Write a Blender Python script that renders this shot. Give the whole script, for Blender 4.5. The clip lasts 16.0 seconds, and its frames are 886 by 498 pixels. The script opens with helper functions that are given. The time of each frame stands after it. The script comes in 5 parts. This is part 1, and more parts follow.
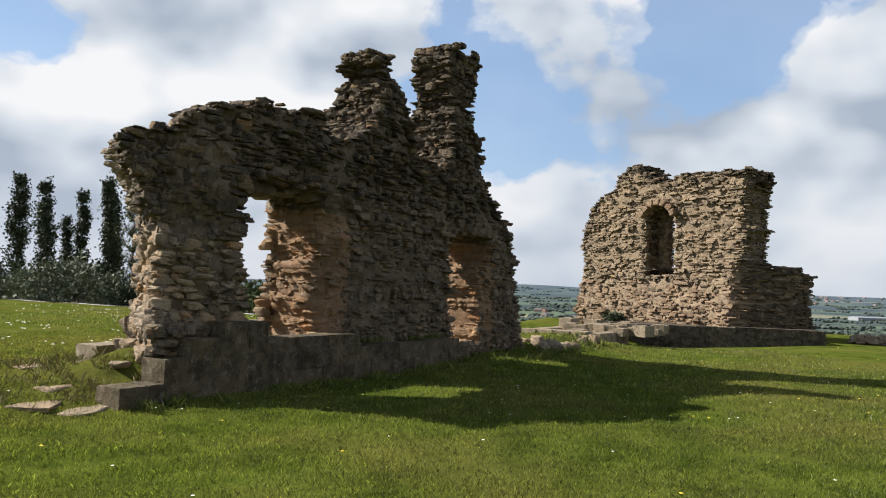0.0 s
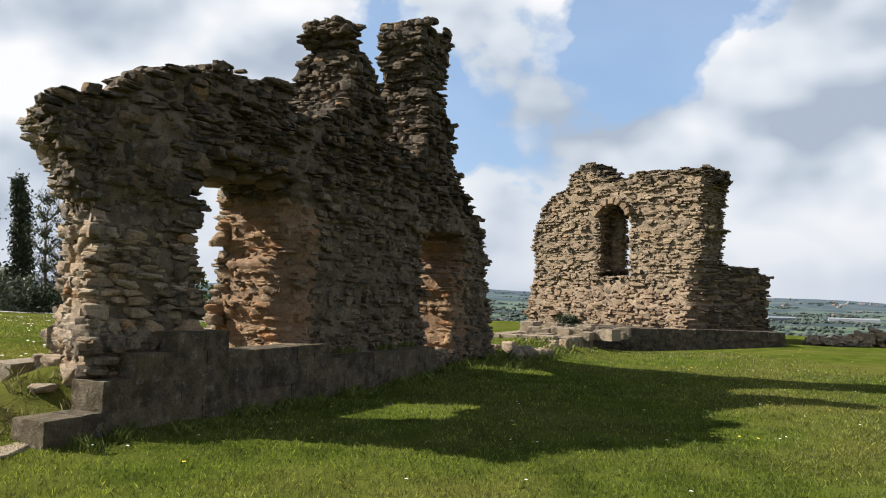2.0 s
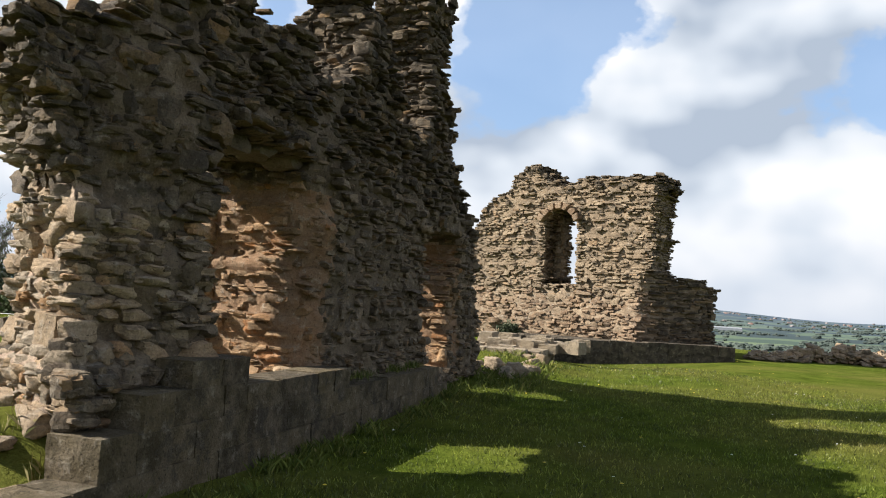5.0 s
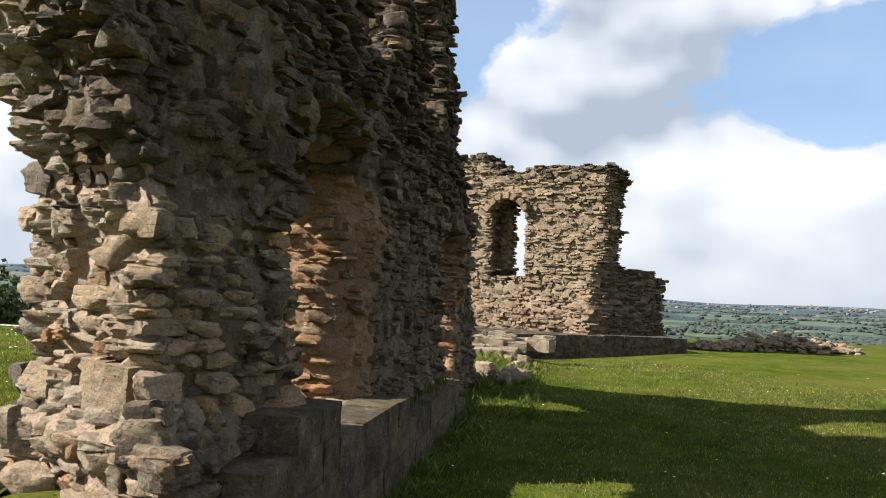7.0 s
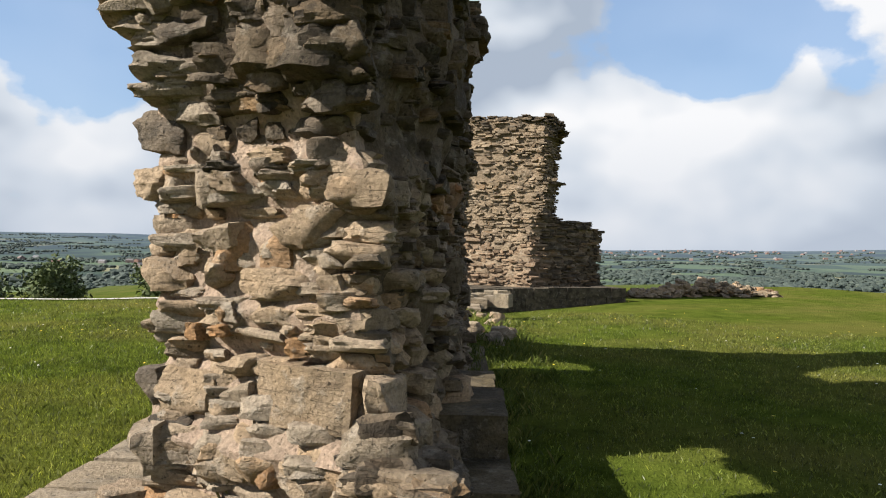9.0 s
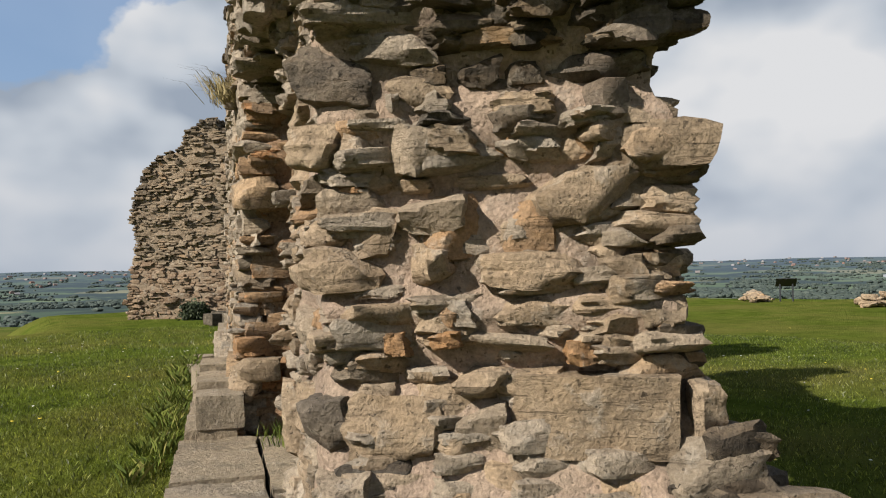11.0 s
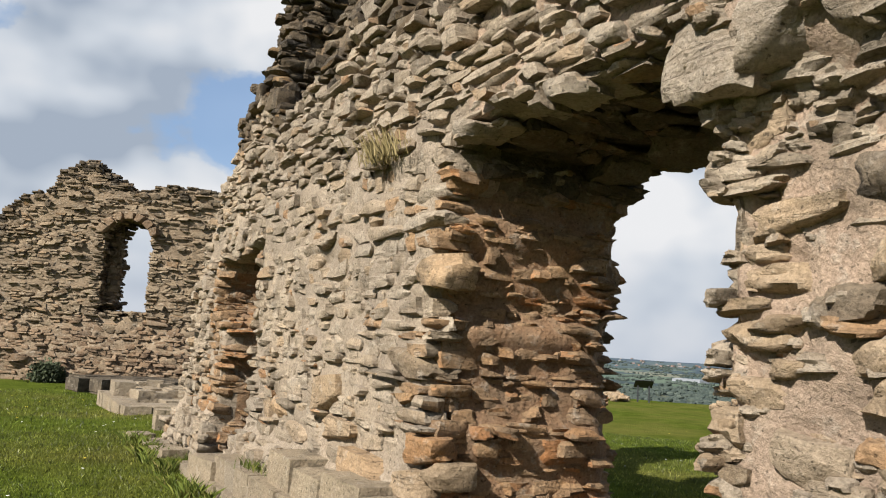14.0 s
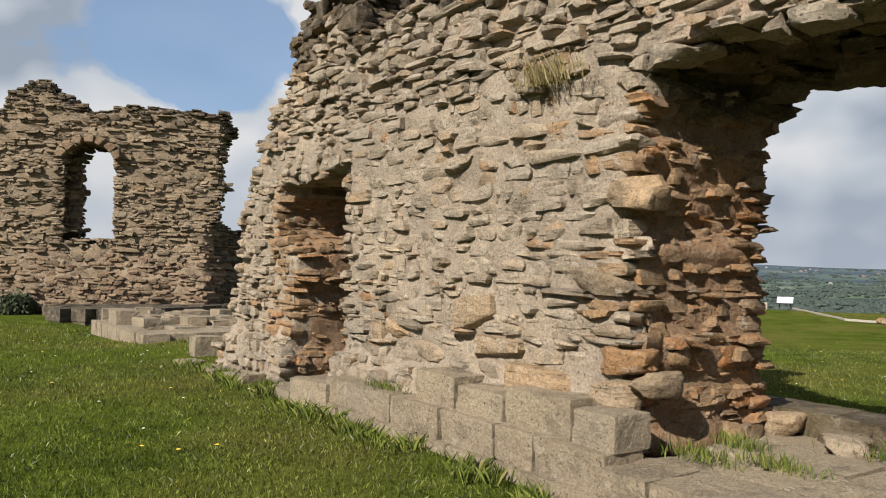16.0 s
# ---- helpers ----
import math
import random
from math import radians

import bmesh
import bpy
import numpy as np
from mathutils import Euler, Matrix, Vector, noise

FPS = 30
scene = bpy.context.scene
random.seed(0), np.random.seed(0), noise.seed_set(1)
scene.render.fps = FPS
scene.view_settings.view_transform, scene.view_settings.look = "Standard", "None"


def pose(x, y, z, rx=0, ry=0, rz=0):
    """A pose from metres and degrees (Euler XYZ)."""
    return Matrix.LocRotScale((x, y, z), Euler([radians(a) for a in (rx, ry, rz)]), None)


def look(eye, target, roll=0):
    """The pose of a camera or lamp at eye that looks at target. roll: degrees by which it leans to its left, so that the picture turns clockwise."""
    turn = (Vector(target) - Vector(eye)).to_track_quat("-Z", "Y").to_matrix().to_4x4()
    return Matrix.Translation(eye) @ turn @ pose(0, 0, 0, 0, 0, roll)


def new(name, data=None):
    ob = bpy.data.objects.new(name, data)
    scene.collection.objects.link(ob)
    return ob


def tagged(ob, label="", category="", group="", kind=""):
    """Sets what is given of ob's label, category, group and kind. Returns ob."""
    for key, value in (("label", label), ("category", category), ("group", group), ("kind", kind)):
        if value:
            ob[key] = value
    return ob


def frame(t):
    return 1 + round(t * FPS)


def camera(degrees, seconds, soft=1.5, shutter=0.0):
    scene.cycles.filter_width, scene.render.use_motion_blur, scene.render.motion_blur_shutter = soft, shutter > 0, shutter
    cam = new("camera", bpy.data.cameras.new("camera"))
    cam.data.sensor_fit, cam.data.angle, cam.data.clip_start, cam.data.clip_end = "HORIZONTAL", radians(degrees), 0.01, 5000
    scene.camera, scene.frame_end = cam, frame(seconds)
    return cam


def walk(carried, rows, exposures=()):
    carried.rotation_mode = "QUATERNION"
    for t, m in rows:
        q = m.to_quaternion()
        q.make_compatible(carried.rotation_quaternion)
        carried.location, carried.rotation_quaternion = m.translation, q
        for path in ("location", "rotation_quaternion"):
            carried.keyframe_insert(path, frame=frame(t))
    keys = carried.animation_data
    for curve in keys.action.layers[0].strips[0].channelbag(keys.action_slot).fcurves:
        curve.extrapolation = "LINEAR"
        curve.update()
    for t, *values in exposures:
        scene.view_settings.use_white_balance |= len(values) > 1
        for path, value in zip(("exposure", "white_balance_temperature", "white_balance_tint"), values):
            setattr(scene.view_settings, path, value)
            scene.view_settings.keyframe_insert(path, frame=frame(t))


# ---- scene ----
cam = camera(59.9, 16.0, soft=1.1)
METRES, EYE, TILT, LEAN, TURN = 17.0, 1.6, 2.8, -2.05, 0.0
ROWS = [
    (0.0, 0.0, 0.0, 0.0, 0.0, 0.0, -0.0),
    (0.5, -0.0105, 0.0244, -0.0018, -1.67, -0.38, -0.2),
    (1.0, -0.0273, 0.058, -0.0036, -1.98, 1.15, 0.16),
    (1.5, -0.0396, 0.0811, -0.0046, -3.24, 1.28, -0.24),
    (2.0, -0.0564, 0.1132, -0.0071, -5.51, 0.24, 0.05),
    (2.5, -0.0724, 0.1361, -0.008, -7.31, -0.69, -0.2),
    (3.0, -0.0959, 0.1655, -0.0079, -7.47, -0.1, -0.92),
    (3.5, -0.1113, 0.1905, -0.0083, -7.06, 2.36, 0.8),
    (4.0, -0.1313, 0.223, -0.0082, -7.25, 1.47, 0.31),
    (4.5, -0.1468, 0.2445, -0.0072, -10.22, 0.68, -1.09),
    (7.0, -0.2496, 0.384, 0.0043, -21.33, -0.39, -1.74),
    (7.5, -0.2694, 0.4039, 0.0052, -21.68, -0.89, -1.23),
    (8.0, -0.2933, 0.429, 0.0076, -24.17, -2.73, -0.62),
    (10.5, -0.3835, 0.5563, -0.0041, -41.59, -2.5, -0.39),
    (11.0, -0.4023, 0.5912, -0.0084, -47.51, -1.89, 0.48),
    (11.5, -0.4087, 0.6189, -0.0094, -50.77, 0.39, 0.06),
    (12.0, -0.4246, 0.653, -0.0097, -57.88, 1.1, -1.82),
    (12.5, -0.4363, 0.676, -0.0089, -60.7, 0.99, -3.21),
    (13.0, -0.4481, 0.7031, -0.0078, -62.49, 3.45, -4.67),
    (13.5, -0.459, 0.7204, -0.0075, -63.65, 4.31, -3.49),
    (14.0, -0.47, 0.7412, -0.0092, -60.63, 4.44, -4.81),
    (14.5, -0.4764, 0.7606, -0.0101, -61.61, 3.75, -3.08),
    (15.0, -0.4957, 0.7871, -0.0128, -64.12, 2.25, -2.37),
    (15.5, -0.5109, 0.8076, -0.0117, -66.19, -0.17, -1.89),
    (16.0, -0.5284, 0.8376, -0.012, -66.36, -1.7, -2.74),
]
walk(cam, [(t, pose(0, 0, EYE, TILT, LEAN, TURN) @ pose(METRES * x, METRES * y, METRES * z, 90 + pitch, roll, yaw)) for t, x, y, z, yaw, pitch, roll in ROWS],
     exposures=((0.0, 1.1), (4.5, 1.33), (7.5, 1.34), (8.0, 1.35), (10.5, 0.76), (13.5, 1.05), (15.0, 0.76), (16.0, 0.77)))

# ---- world, sun, exposure ----
SUN_FROM = Vector((-0.978, 0.207, 0.0)).normalized()
SUN_ELEV = radians(35.7)
sun_dir = Vector((SUN_FROM.x * math.cos(SUN_ELEV), SUN_FROM.y * math.cos(SUN_ELEV), math.sin(SUN_ELEV)))
sun = new("sun", bpy.data.lights.new("sun", "SUN"))
sun.data.energy, sun.data.angle, sun.data.color = 5.0, radians(0.6), (1.0, 0.94, 0.86)
sun.matrix_world = look(sun_dir * 50, (0, 0, 0))


class Nodes:
    """A short way to write node trees."""

    def __init__(self, tree):
        self.t = tree

    def add(self, kind, inputs=None, **props):
        n = self.t.nodes.new(kind)
        for k, v in props.items():
            setattr(n, k, v)
        for k, v in (inputs or {}).items():
            if isinstance(v, bpy.types.NodeSocket):
                self.t.links.new(v, n.inputs[k])
            else:
                n.inputs[k].default_value = v
        return n

    def math(self, op, a, b=0.0, clamp=False):
        return self.add("ShaderNodeMath", {0: a, 1: b}, operation=op, use_clamp=clamp).outputs[0]

    def noise(self, vec, scale, detail=4.0, rough=0.55, dist=0.0):
        return self.add("ShaderNodeTexNoise", {"Vector": vec, "Scale": scale, "Detail": detail, "Roughness": rough, "Distortion": dist}).outputs["Fac"]

    def ramp(self, fac, stops, mode="LINEAR"):
        n = self.add("ShaderNodeValToRGB", {"Fac": fac})
        n.color_ramp.interpolation = mode
        els = n.color_ramp.elements
        while len(els) < len(stops):
            els.new(0.5)
        for e, (p, c) in zip(els, stops):
            e.position = p
            e.color = (*c, 1) if len(c) == 3 else c
        return n.outputs["Color"]

    def mix(self, fac, a, b, blend="MIX"):
        n = self.add("ShaderNodeMix", data_type="RGBA", blend_type=blend)
        for i, v in ((0, fac), (6, a), (7, b)):
            if isinstance(v, bpy.types.NodeSocket):
                self.t.links.new(v, n.inputs[i])
            else:
                n.inputs[i].default_value = (*v, 1) if isinstance(v, tuple) and len(v) == 3 else v
        return n.outputs[2]

    def mapped(self, vec, scale=(1, 1, 1), loc=(0, 0, 0)):
        return self.add("ShaderNodeMapping", {"Vector": vec, "Scale": scale, "Location": loc}).outputs[0]


def grey(v):
    return (v, v, v)


SKY_DULL, SKY_MID, SKY_LIT, SKY_LOW, SKY_BLUE = (3.0, 3.5, 4.25), (4.9, 5.3, 5.85), (6.7, 6.75, 6.9), (3.9, 4.3, 5.0), (2.7, 4.1, 6.5)
world = bpy.data.worlds.new("sky")
scene.world = world
world.use_nodes = True
wn = Nodes(world.node_tree)
bg = world.node_tree.nodes["Background"]
sky = wn.add("ShaderNodeTexSky", sky_type="NISHITA", sun_disc=False, sun_elevation=SUN_ELEV, sun_rotation=math.atan2(SUN_FROM.x, SUN_FROM.y),
             altitude=100.0, air_density=1.0, dust_density=0.6, ozone_density=1.5)
way = wn.add("ShaderNodeTexCoord").outputs["Generated"]
xyz = wn.add("ShaderNodeSeparateXYZ", {0: way})
azim = wn.math("ARCTAN2", xyz.outputs[0], xyz.outputs[1])
elev = wn.math("ARCSINE", xyz.outputs[2])
dome = wn.add("ShaderNodeCombineXYZ", {0: azim, 1: wn.math("MULTIPLY", elev, 1.35), 2: 0.0}).outputs[0]
# broken cumulus low down, thinning overhead, with gaps of blue
BLUE_GAPS = [(-0.49, 0.30, 0.16, 0.07), (0.11, 0.33, 0.12, 0.08), (0.33, 0.32, 0.13, 0.055), (0.08, 0.18, 0.05, 0.06), (0.43, 0.36, 0.13, 0.07),
             (0.84, 0.29, 0.10, 0.08), (0.31, 0.29, 0.06, 0.05), (1.0, 0.23, 0.05, 0.09), (0.88, 0.25, 0.08, 0.08), (-1.2, 0.3, 0.3, 0.12), (1.9, 0.3, 0.3, 0.1), (2.7, 0.25, 0.3, 0.12), (-2.3, 0.6, 0.8, 0.45), (2.7, 0.7, 0.6, 0.45), (0.3, 1.1, 1.2, 0.35)]
def billow(shift, detail):
    """Cloud density over the dome; sampled again a little nearer the sun it tells the lit sides."""
    return wn.noise(wn.mapped(dome, (1, 1, 1), (0.35 + shift[0], 0.1 + shift[1], 0.4)), 4.0, detail, 0.5)


puff = billow((0.0, 0.0), 9.0)
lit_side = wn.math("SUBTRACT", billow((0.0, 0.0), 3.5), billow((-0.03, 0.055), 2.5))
cover = wn.math("ADD", wn.math("MULTIPLY", wn.math("SUBTRACT", puff, 0.5), 4.4), wn.math("SUBTRACT", 0.82, wn.math("MULTIPLY", wn.math("MAXIMUM", wn.math("SUBTRACT", elev, 0.34), 0.0), 1.5)))
for a0, e0, ra, re in BLUE_GAPS:
    d2 = wn.math("ADD", wn.math("POWER", wn.math("DIVIDE", wn.math("SUBTRACT", azim, a0), ra), 2.0), wn.math("POWER", wn.math("DIVIDE", wn.math("SUBTRACT", elev, e0), re), 2.0))
    cover = wn.math("SUBTRACT", cover, wn.math("MULTIPLY", wn.math("EXPONENT", wn.math("MULTIPLY", d2, -0.8)), 0.72))
mask = wn.ramp(cover, [(0.0, grey(0.1)), (0.12, grey(0.5)), (0.25, grey(1.0))], "EASE")
shade = wn.noise(wn.mapped(dome, (1, 1.7, 1), (2.3, 5.1, 1.9)), 2.6, 2.5, 0.45, 0.0)
thick = wn.math("ADD", wn.math("MULTIPLY", shade, 0.85), wn.math("ADD", wn.math("MULTIPLY", lit_side, 1.5), 0.06))
cloud = wn.ramp(thick, [(0.28, SKY_DULL), (0.46, SKY_MID), (0.64, SKY_LIT)])
low = wn.ramp(elev, [(0.0, grey(1.0)), (0.16, grey(0.0))])
cloud = wn.mix(wn.math("MULTIPLY", low, 0.6), cloud, SKY_LOW)
tone = wn.mix(mask, wn.mix(wn.ramp(elev, [(0.3, grey(0.5)), (0.8, grey(0.0))]), sky.outputs[0], SKY_BLUE), cloud)
world.node_tree.links.new(tone, bg.inputs["Color"])
bg.inputs["Strength"].default_value = 0.064

# ---- materials ----
STONE_TONES = [(0.0, (0.17, 0.15, 0.12)), (0.12, (0.30, 0.25, 0.18)), (0.3, (0.44, 0.35, 0.23)), (0.5, (0.57, 0.49, 0.37)), (0.7, (0.47, 0.435, 0.36)), (0.86, (0.49, 0.39, 0.26)), (0.965, (0.47, 0.34, 0.20)), (1.0, (0.52, 0.25, 0.11))]


def stone_material(name, by_object, tones=STONE_TONES, crust=0.5, layer=15.0, grain=0.22):
    m = bpy.data.materials.new(name)
    m.use_nodes = True
    n = Nodes(m.node_tree)
    bsdf = m.node_tree.nodes["Principled BSDF"]
    if by_object:
        rnd = n.add("ShaderNodeObjectInfo").outputs["Random"]
    else:
        rnd = n.add("ShaderNodeNewGeometry").outputs["Random Per Island"]
    at = n.add("ShaderNodeNewGeometry").outputs["Position"]
    base = n.ramp(rnd, tones)
    broad = n.noise(at, 0.9, 4.0, 0.6)
    mid = n.noise(at, 5.0, 5.0, 0.6)
    fine = n.noise(at, 45.0, 4.0, 0.7)
    strata = n.noise(n.mapped(at, (2.0, 2.0, layer)), 1.6, 4.0, 0.6, 0.25)
    bed = n.noise(n.mapped(at, (2.6, 2.6, 1.5 * layer)), 1.5, 5.0, 0.62, 0.5)
    col = n.mix(n.ramp(mid, [(0.4, grey(0)), (0.7, grey(0.4))]), base, (0.45, 0.40, 0.31))
    col = n.mix(n.ramp(strata, [(0.36, grey(1.5 * grain)), (0.52, grey(0))]), col, (0.2, 0.15, 0.1))
    # thin dark bedding lines and split joints
    col = n.mix(n.ramp(bed, [(0.33, grey(2.2 * grain)), (0.40, grey(0))]), col, (0.13, 0.10, 0.07))
    # black crust in sharp-edged patches
    dark = n.math("MULTIPLY", n.ramp(n.noise(at, 2.6, 8.0, 0.72), [(0.515, grey(0)), (0.6, grey(1))]), n.ramp(broad, [(0.35, grey(0.25)), (0.62, grey(1))]))
    col = n.mix(n.math("MULTIPLY", dark, crust), col, (0.07, 0.066, 0.057))
    col = n.mix(0.7, col, n.ramp(broad, [(0.3, (0.74, 0.74, 0.76)), (0.7, (1.16, 1.13, 1.08))]), "MULTIPLY")
    # pale bloom of lime and lichen
    pale_spots = n.ramp(n.noise(at, 7.0, 8.0, 0.7), [(0.56, grey(0)), (0.64, grey(0.55))])
    col = n.mix(n.math("MULTIPLY", pale_spots, 1.0 - 0.6 * crust), col, (0.60, 0.575, 0.50))
    holes = n.ramp(n.noise(at, 34.0, 3.0, 0.55), [(0.31, grey(0.3)), (0.37, grey(1.0))])
    col = n.mix(0.85, col, holes, "MULTIPLY")
    col = n.mix(0.7, col, n.ramp(fine, [(0.3, grey(0.42)), (0.7, grey(1.12))]), "MULTIPLY")
    col = n.mix(1.0, col, (0.685, 0.63, 0.58), "MULTIPLY")
    m.node_tree.links.new(col, bsdf.inputs["Base Color"])
    bsdf.inputs["Roughness"].default_value = 0.92
    bsdf.inputs["Specular IOR Level"].default_value = 0.2
    crag = n.noise(at, 14.0, 7.0, 0.68)
    h = n.math("ADD", n.math("MULTIPLY", strata, grain), n.math("ADD", n.math("MULTIPLY", mid, 0.35), n.math("MULTIPLY", fine, 0.12)))
    h = n.math("ADD", h, n.math("ADD", n.math("MULTIPLY", crag, 0.95), n.math("MULTIPLY", holes, 0.10)))
    h = n.math("ADD", h, n.math("MULTIPLY", n.ramp(bed, [(0.33, grey(0)), (0.43, grey(1))]), 0.6 * grain))
    bump = n.add("ShaderNodeBump", {"Strength": 1.0, "Distance": 0.045, "Height": h})
    m.node_tree.links.new(bump.outputs[0], bsdf.inputs["Normal"])
    return m


MORTAR_TONES = [(0.0, (0.56, 0.455, 0.36)), (1.0, (0.58, 0.47, 0.375))]
# black crust tones, deepened by shade put into the colour
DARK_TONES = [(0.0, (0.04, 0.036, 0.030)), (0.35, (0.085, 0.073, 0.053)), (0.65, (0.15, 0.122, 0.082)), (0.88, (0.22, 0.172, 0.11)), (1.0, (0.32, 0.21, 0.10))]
# east-face tones: the same stone darkened, its shade put into the colour
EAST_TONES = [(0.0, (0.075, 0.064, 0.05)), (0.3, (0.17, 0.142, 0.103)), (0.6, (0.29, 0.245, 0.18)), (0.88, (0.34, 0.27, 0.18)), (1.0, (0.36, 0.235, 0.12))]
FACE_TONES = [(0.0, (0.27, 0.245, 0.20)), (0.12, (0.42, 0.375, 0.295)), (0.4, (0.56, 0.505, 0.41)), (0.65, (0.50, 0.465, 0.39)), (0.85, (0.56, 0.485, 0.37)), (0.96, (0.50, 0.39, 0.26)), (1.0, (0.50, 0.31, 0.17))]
OCHRE_TONES = [(0.0, (0.30, 0.21, 0.13)), (0.4, (0.46, 0.32, 0.19)), (0.75, (0.50, 0.34, 0.19)), (1.0, (0.54, 0.26, 0.10))]
stone_mat = stone_material("sandstone_rubble", False, FACE_TONES, 0.4)
east_mat = stone_material("sandstone_shade_toned", False, EAST_TONES, 0.7)
dark_mat = stone_material("sandstone_weathered_shaded", False, DARK_TONES, 0.85)
ochre_mat = stone_material("sandstone_ochre", False, OCHRE_TONES, 0.25)
PIER_TONES = [(0.0, (0.24, 0.21, 0.165)), (0.12, (0.41, 0.33, 0.225)), (0.35, (0.56, 0.45, 0.31)), (0.55, (0.63, 0.515, 0.365)), (0.72, (0.52, 0.46, 0.36)), (0.9, (0.56, 0.42, 0.265)), (1.0, (0.54, 0.33, 0.165))]
piece_mat = stone_material("sandstone_piece", True, PIER_TONES)

FAR_TONES = [(0.0, (0.13, 0.11, 0.083)), (0.25, (0.25, 0.205, 0.145)), (0.5, (0.40, 0.335, 0.24)), (0.8, (0.46, 0.395, 0.295)), (1.0, (0.38, 0.27, 0.165))]
FAR_RED = [(0.0, (0.15, 0.108, 0.075)), (0.35, (0.30, 0.215, 0.145)), (0.7, (0.41, 0.305, 0.21)), (1.0, (0.45, 0.355, 0.255))]
far_mat = stone_material("sandstone_far", False, FAR_TONES, 0.45)
far_red_mat = stone_material("sandstone_far_reddish", False, FAR_RED, 0.3)
far_piece_mat = stone_material("far_sandstone_piece", True, FAR_RED, 0.3)
mortar_mat = stone_material("lime_mortar", True, MORTAR_TONES, 0.5, 3.0, 0.1)
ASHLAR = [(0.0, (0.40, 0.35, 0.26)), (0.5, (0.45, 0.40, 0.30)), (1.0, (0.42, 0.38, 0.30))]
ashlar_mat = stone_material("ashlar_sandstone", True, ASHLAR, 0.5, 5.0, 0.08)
# mossy tones of the wall plinth, darkened further by shade put into the colour
MOSSY_SHADE = [(0.0, (0.065, 0.057, 0.032)), (0.4, (0.11, 0.094, 0.053)), (0.75, (0.15, 0.128, 0.074)), (1.0, (0.082, 0.069, 0.043))]
mossy_shade_mat = stone_material("mossy_shade_ashlar", True, MOSSY_SHADE, 0.8, 4.0, 0.06)
# ashlar of the far plinth, darkened so that the colour carries its shade
PLINTH_SHADE = [(0.0, (0.04, 0.036, 0.028)), (0.5, (0.065, 0.058, 0.045)), (1.0, (0.09, 0.08, 0.062))]
plinth_shade_mat = stone_material("shade_toned_ashlar", True, PLINTH_SHADE, 0.7, 5.0, 0.06)
ochre_piece_mat = stone_material("ochre_piece", True, [(0.0, (0.50, 0.33, 0.17)), (1.0, (0.56, 0.27, 0.10))], 0.15)
# single crusted stones, also darkened where overhang shade is painted in
old_piece_mat = stone_material("weathered_shaded_piece", True, [(0.0, (0.09, 0.085, 0.075)), (0.5, (0.19, 0.17, 0.14)), (1.0, (0.28, 0.24, 0.19))], 0.8)


def grass_colours(n, at):
    broad = n.noise(at, 0.22, 4.0, 0.6)
    mid = n.noise(at, 1.6, 5.0, 0.65)
    fine = n.noise(at, 28.0, 4.0, 0.7)
    col = n.ramp(mid, [(0.3, (0.042, 0.061, 0.009)), (0.5, (0.076, 0.101, 0.015)), (0.72, (0.115, 0.140, 0.024))])
    col = n.mix(n.ramp(broad, [(0.42, grey(0)), (0.66, grey(0.75))]), col, (0.135, 0.126, 0.034))
    return n.mix(0.6, col, n.ramp(fine, [(0.25, grey(0.3)), (0.7, grey(1.15))]), "MULTIPLY"), fine, mid


def ground_material():
    m = bpy.data.materials.new("meadow_and_valley")
    m.use_nodes = True
    n = Nodes(m.node_tree)
    bsdf = m.node_tree.nodes["Principled BSDF"]
    at = n.add("ShaderNodeNewGeometry").outputs["Position"]
    near, fine, mid = grass_colours(n, at)
    # far country: fields, woods and hedges by patches
    cells = n.add("ShaderNodeTexVoronoi", {"Vector": n.mapped(at, (1, 1, 0)), "Scale": 0.0055, "Randomness": 1.0})
    fields = n.ramp(cells.outputs["Color"], [(0.0, (0.06, 0.085, 0.055)), (0.3, (0.10, 0.135, 0.072)), (0.55, (0.125, 0.16, 0.085)), (0.75, (0.22, 0.21, 0.12)), (0.86, (0.09, 0.12, 0.075))], "CONSTANT")
    wood = n.ramp(n.noise(n.mapped(at, (1, 1, 0)), 0.0035, 6.0, 0.6), [(0.50, grey(0)), (0.54, grey(1))])
    far = n.mix(wood, fields, (0.038, 0.052, 0.042))
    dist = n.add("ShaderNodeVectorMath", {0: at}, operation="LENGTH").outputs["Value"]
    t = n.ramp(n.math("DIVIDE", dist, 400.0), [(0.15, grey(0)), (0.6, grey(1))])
    # blue haze put into the ground colour, stronger with distance
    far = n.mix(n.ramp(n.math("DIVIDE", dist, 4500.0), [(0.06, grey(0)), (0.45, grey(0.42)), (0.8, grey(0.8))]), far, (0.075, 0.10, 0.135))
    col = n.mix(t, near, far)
    m.node_tree.links.new(col, bsdf.inputs["Base Color"])
    bsdf.inputs["Roughness"].default_value = 0.95
    bsdf.inputs["Specular IOR Level"].default_value = 0.0
    bump = n.add("ShaderNodeBump", {"Strength": 0.8, "Distance": 0.05, "Height": n.math("ADD", fine, mid)})
    m.node_tree.links.new(bump.outputs[0], bsdf.inputs["Normal"])
    return m


ground_mat = ground_material()


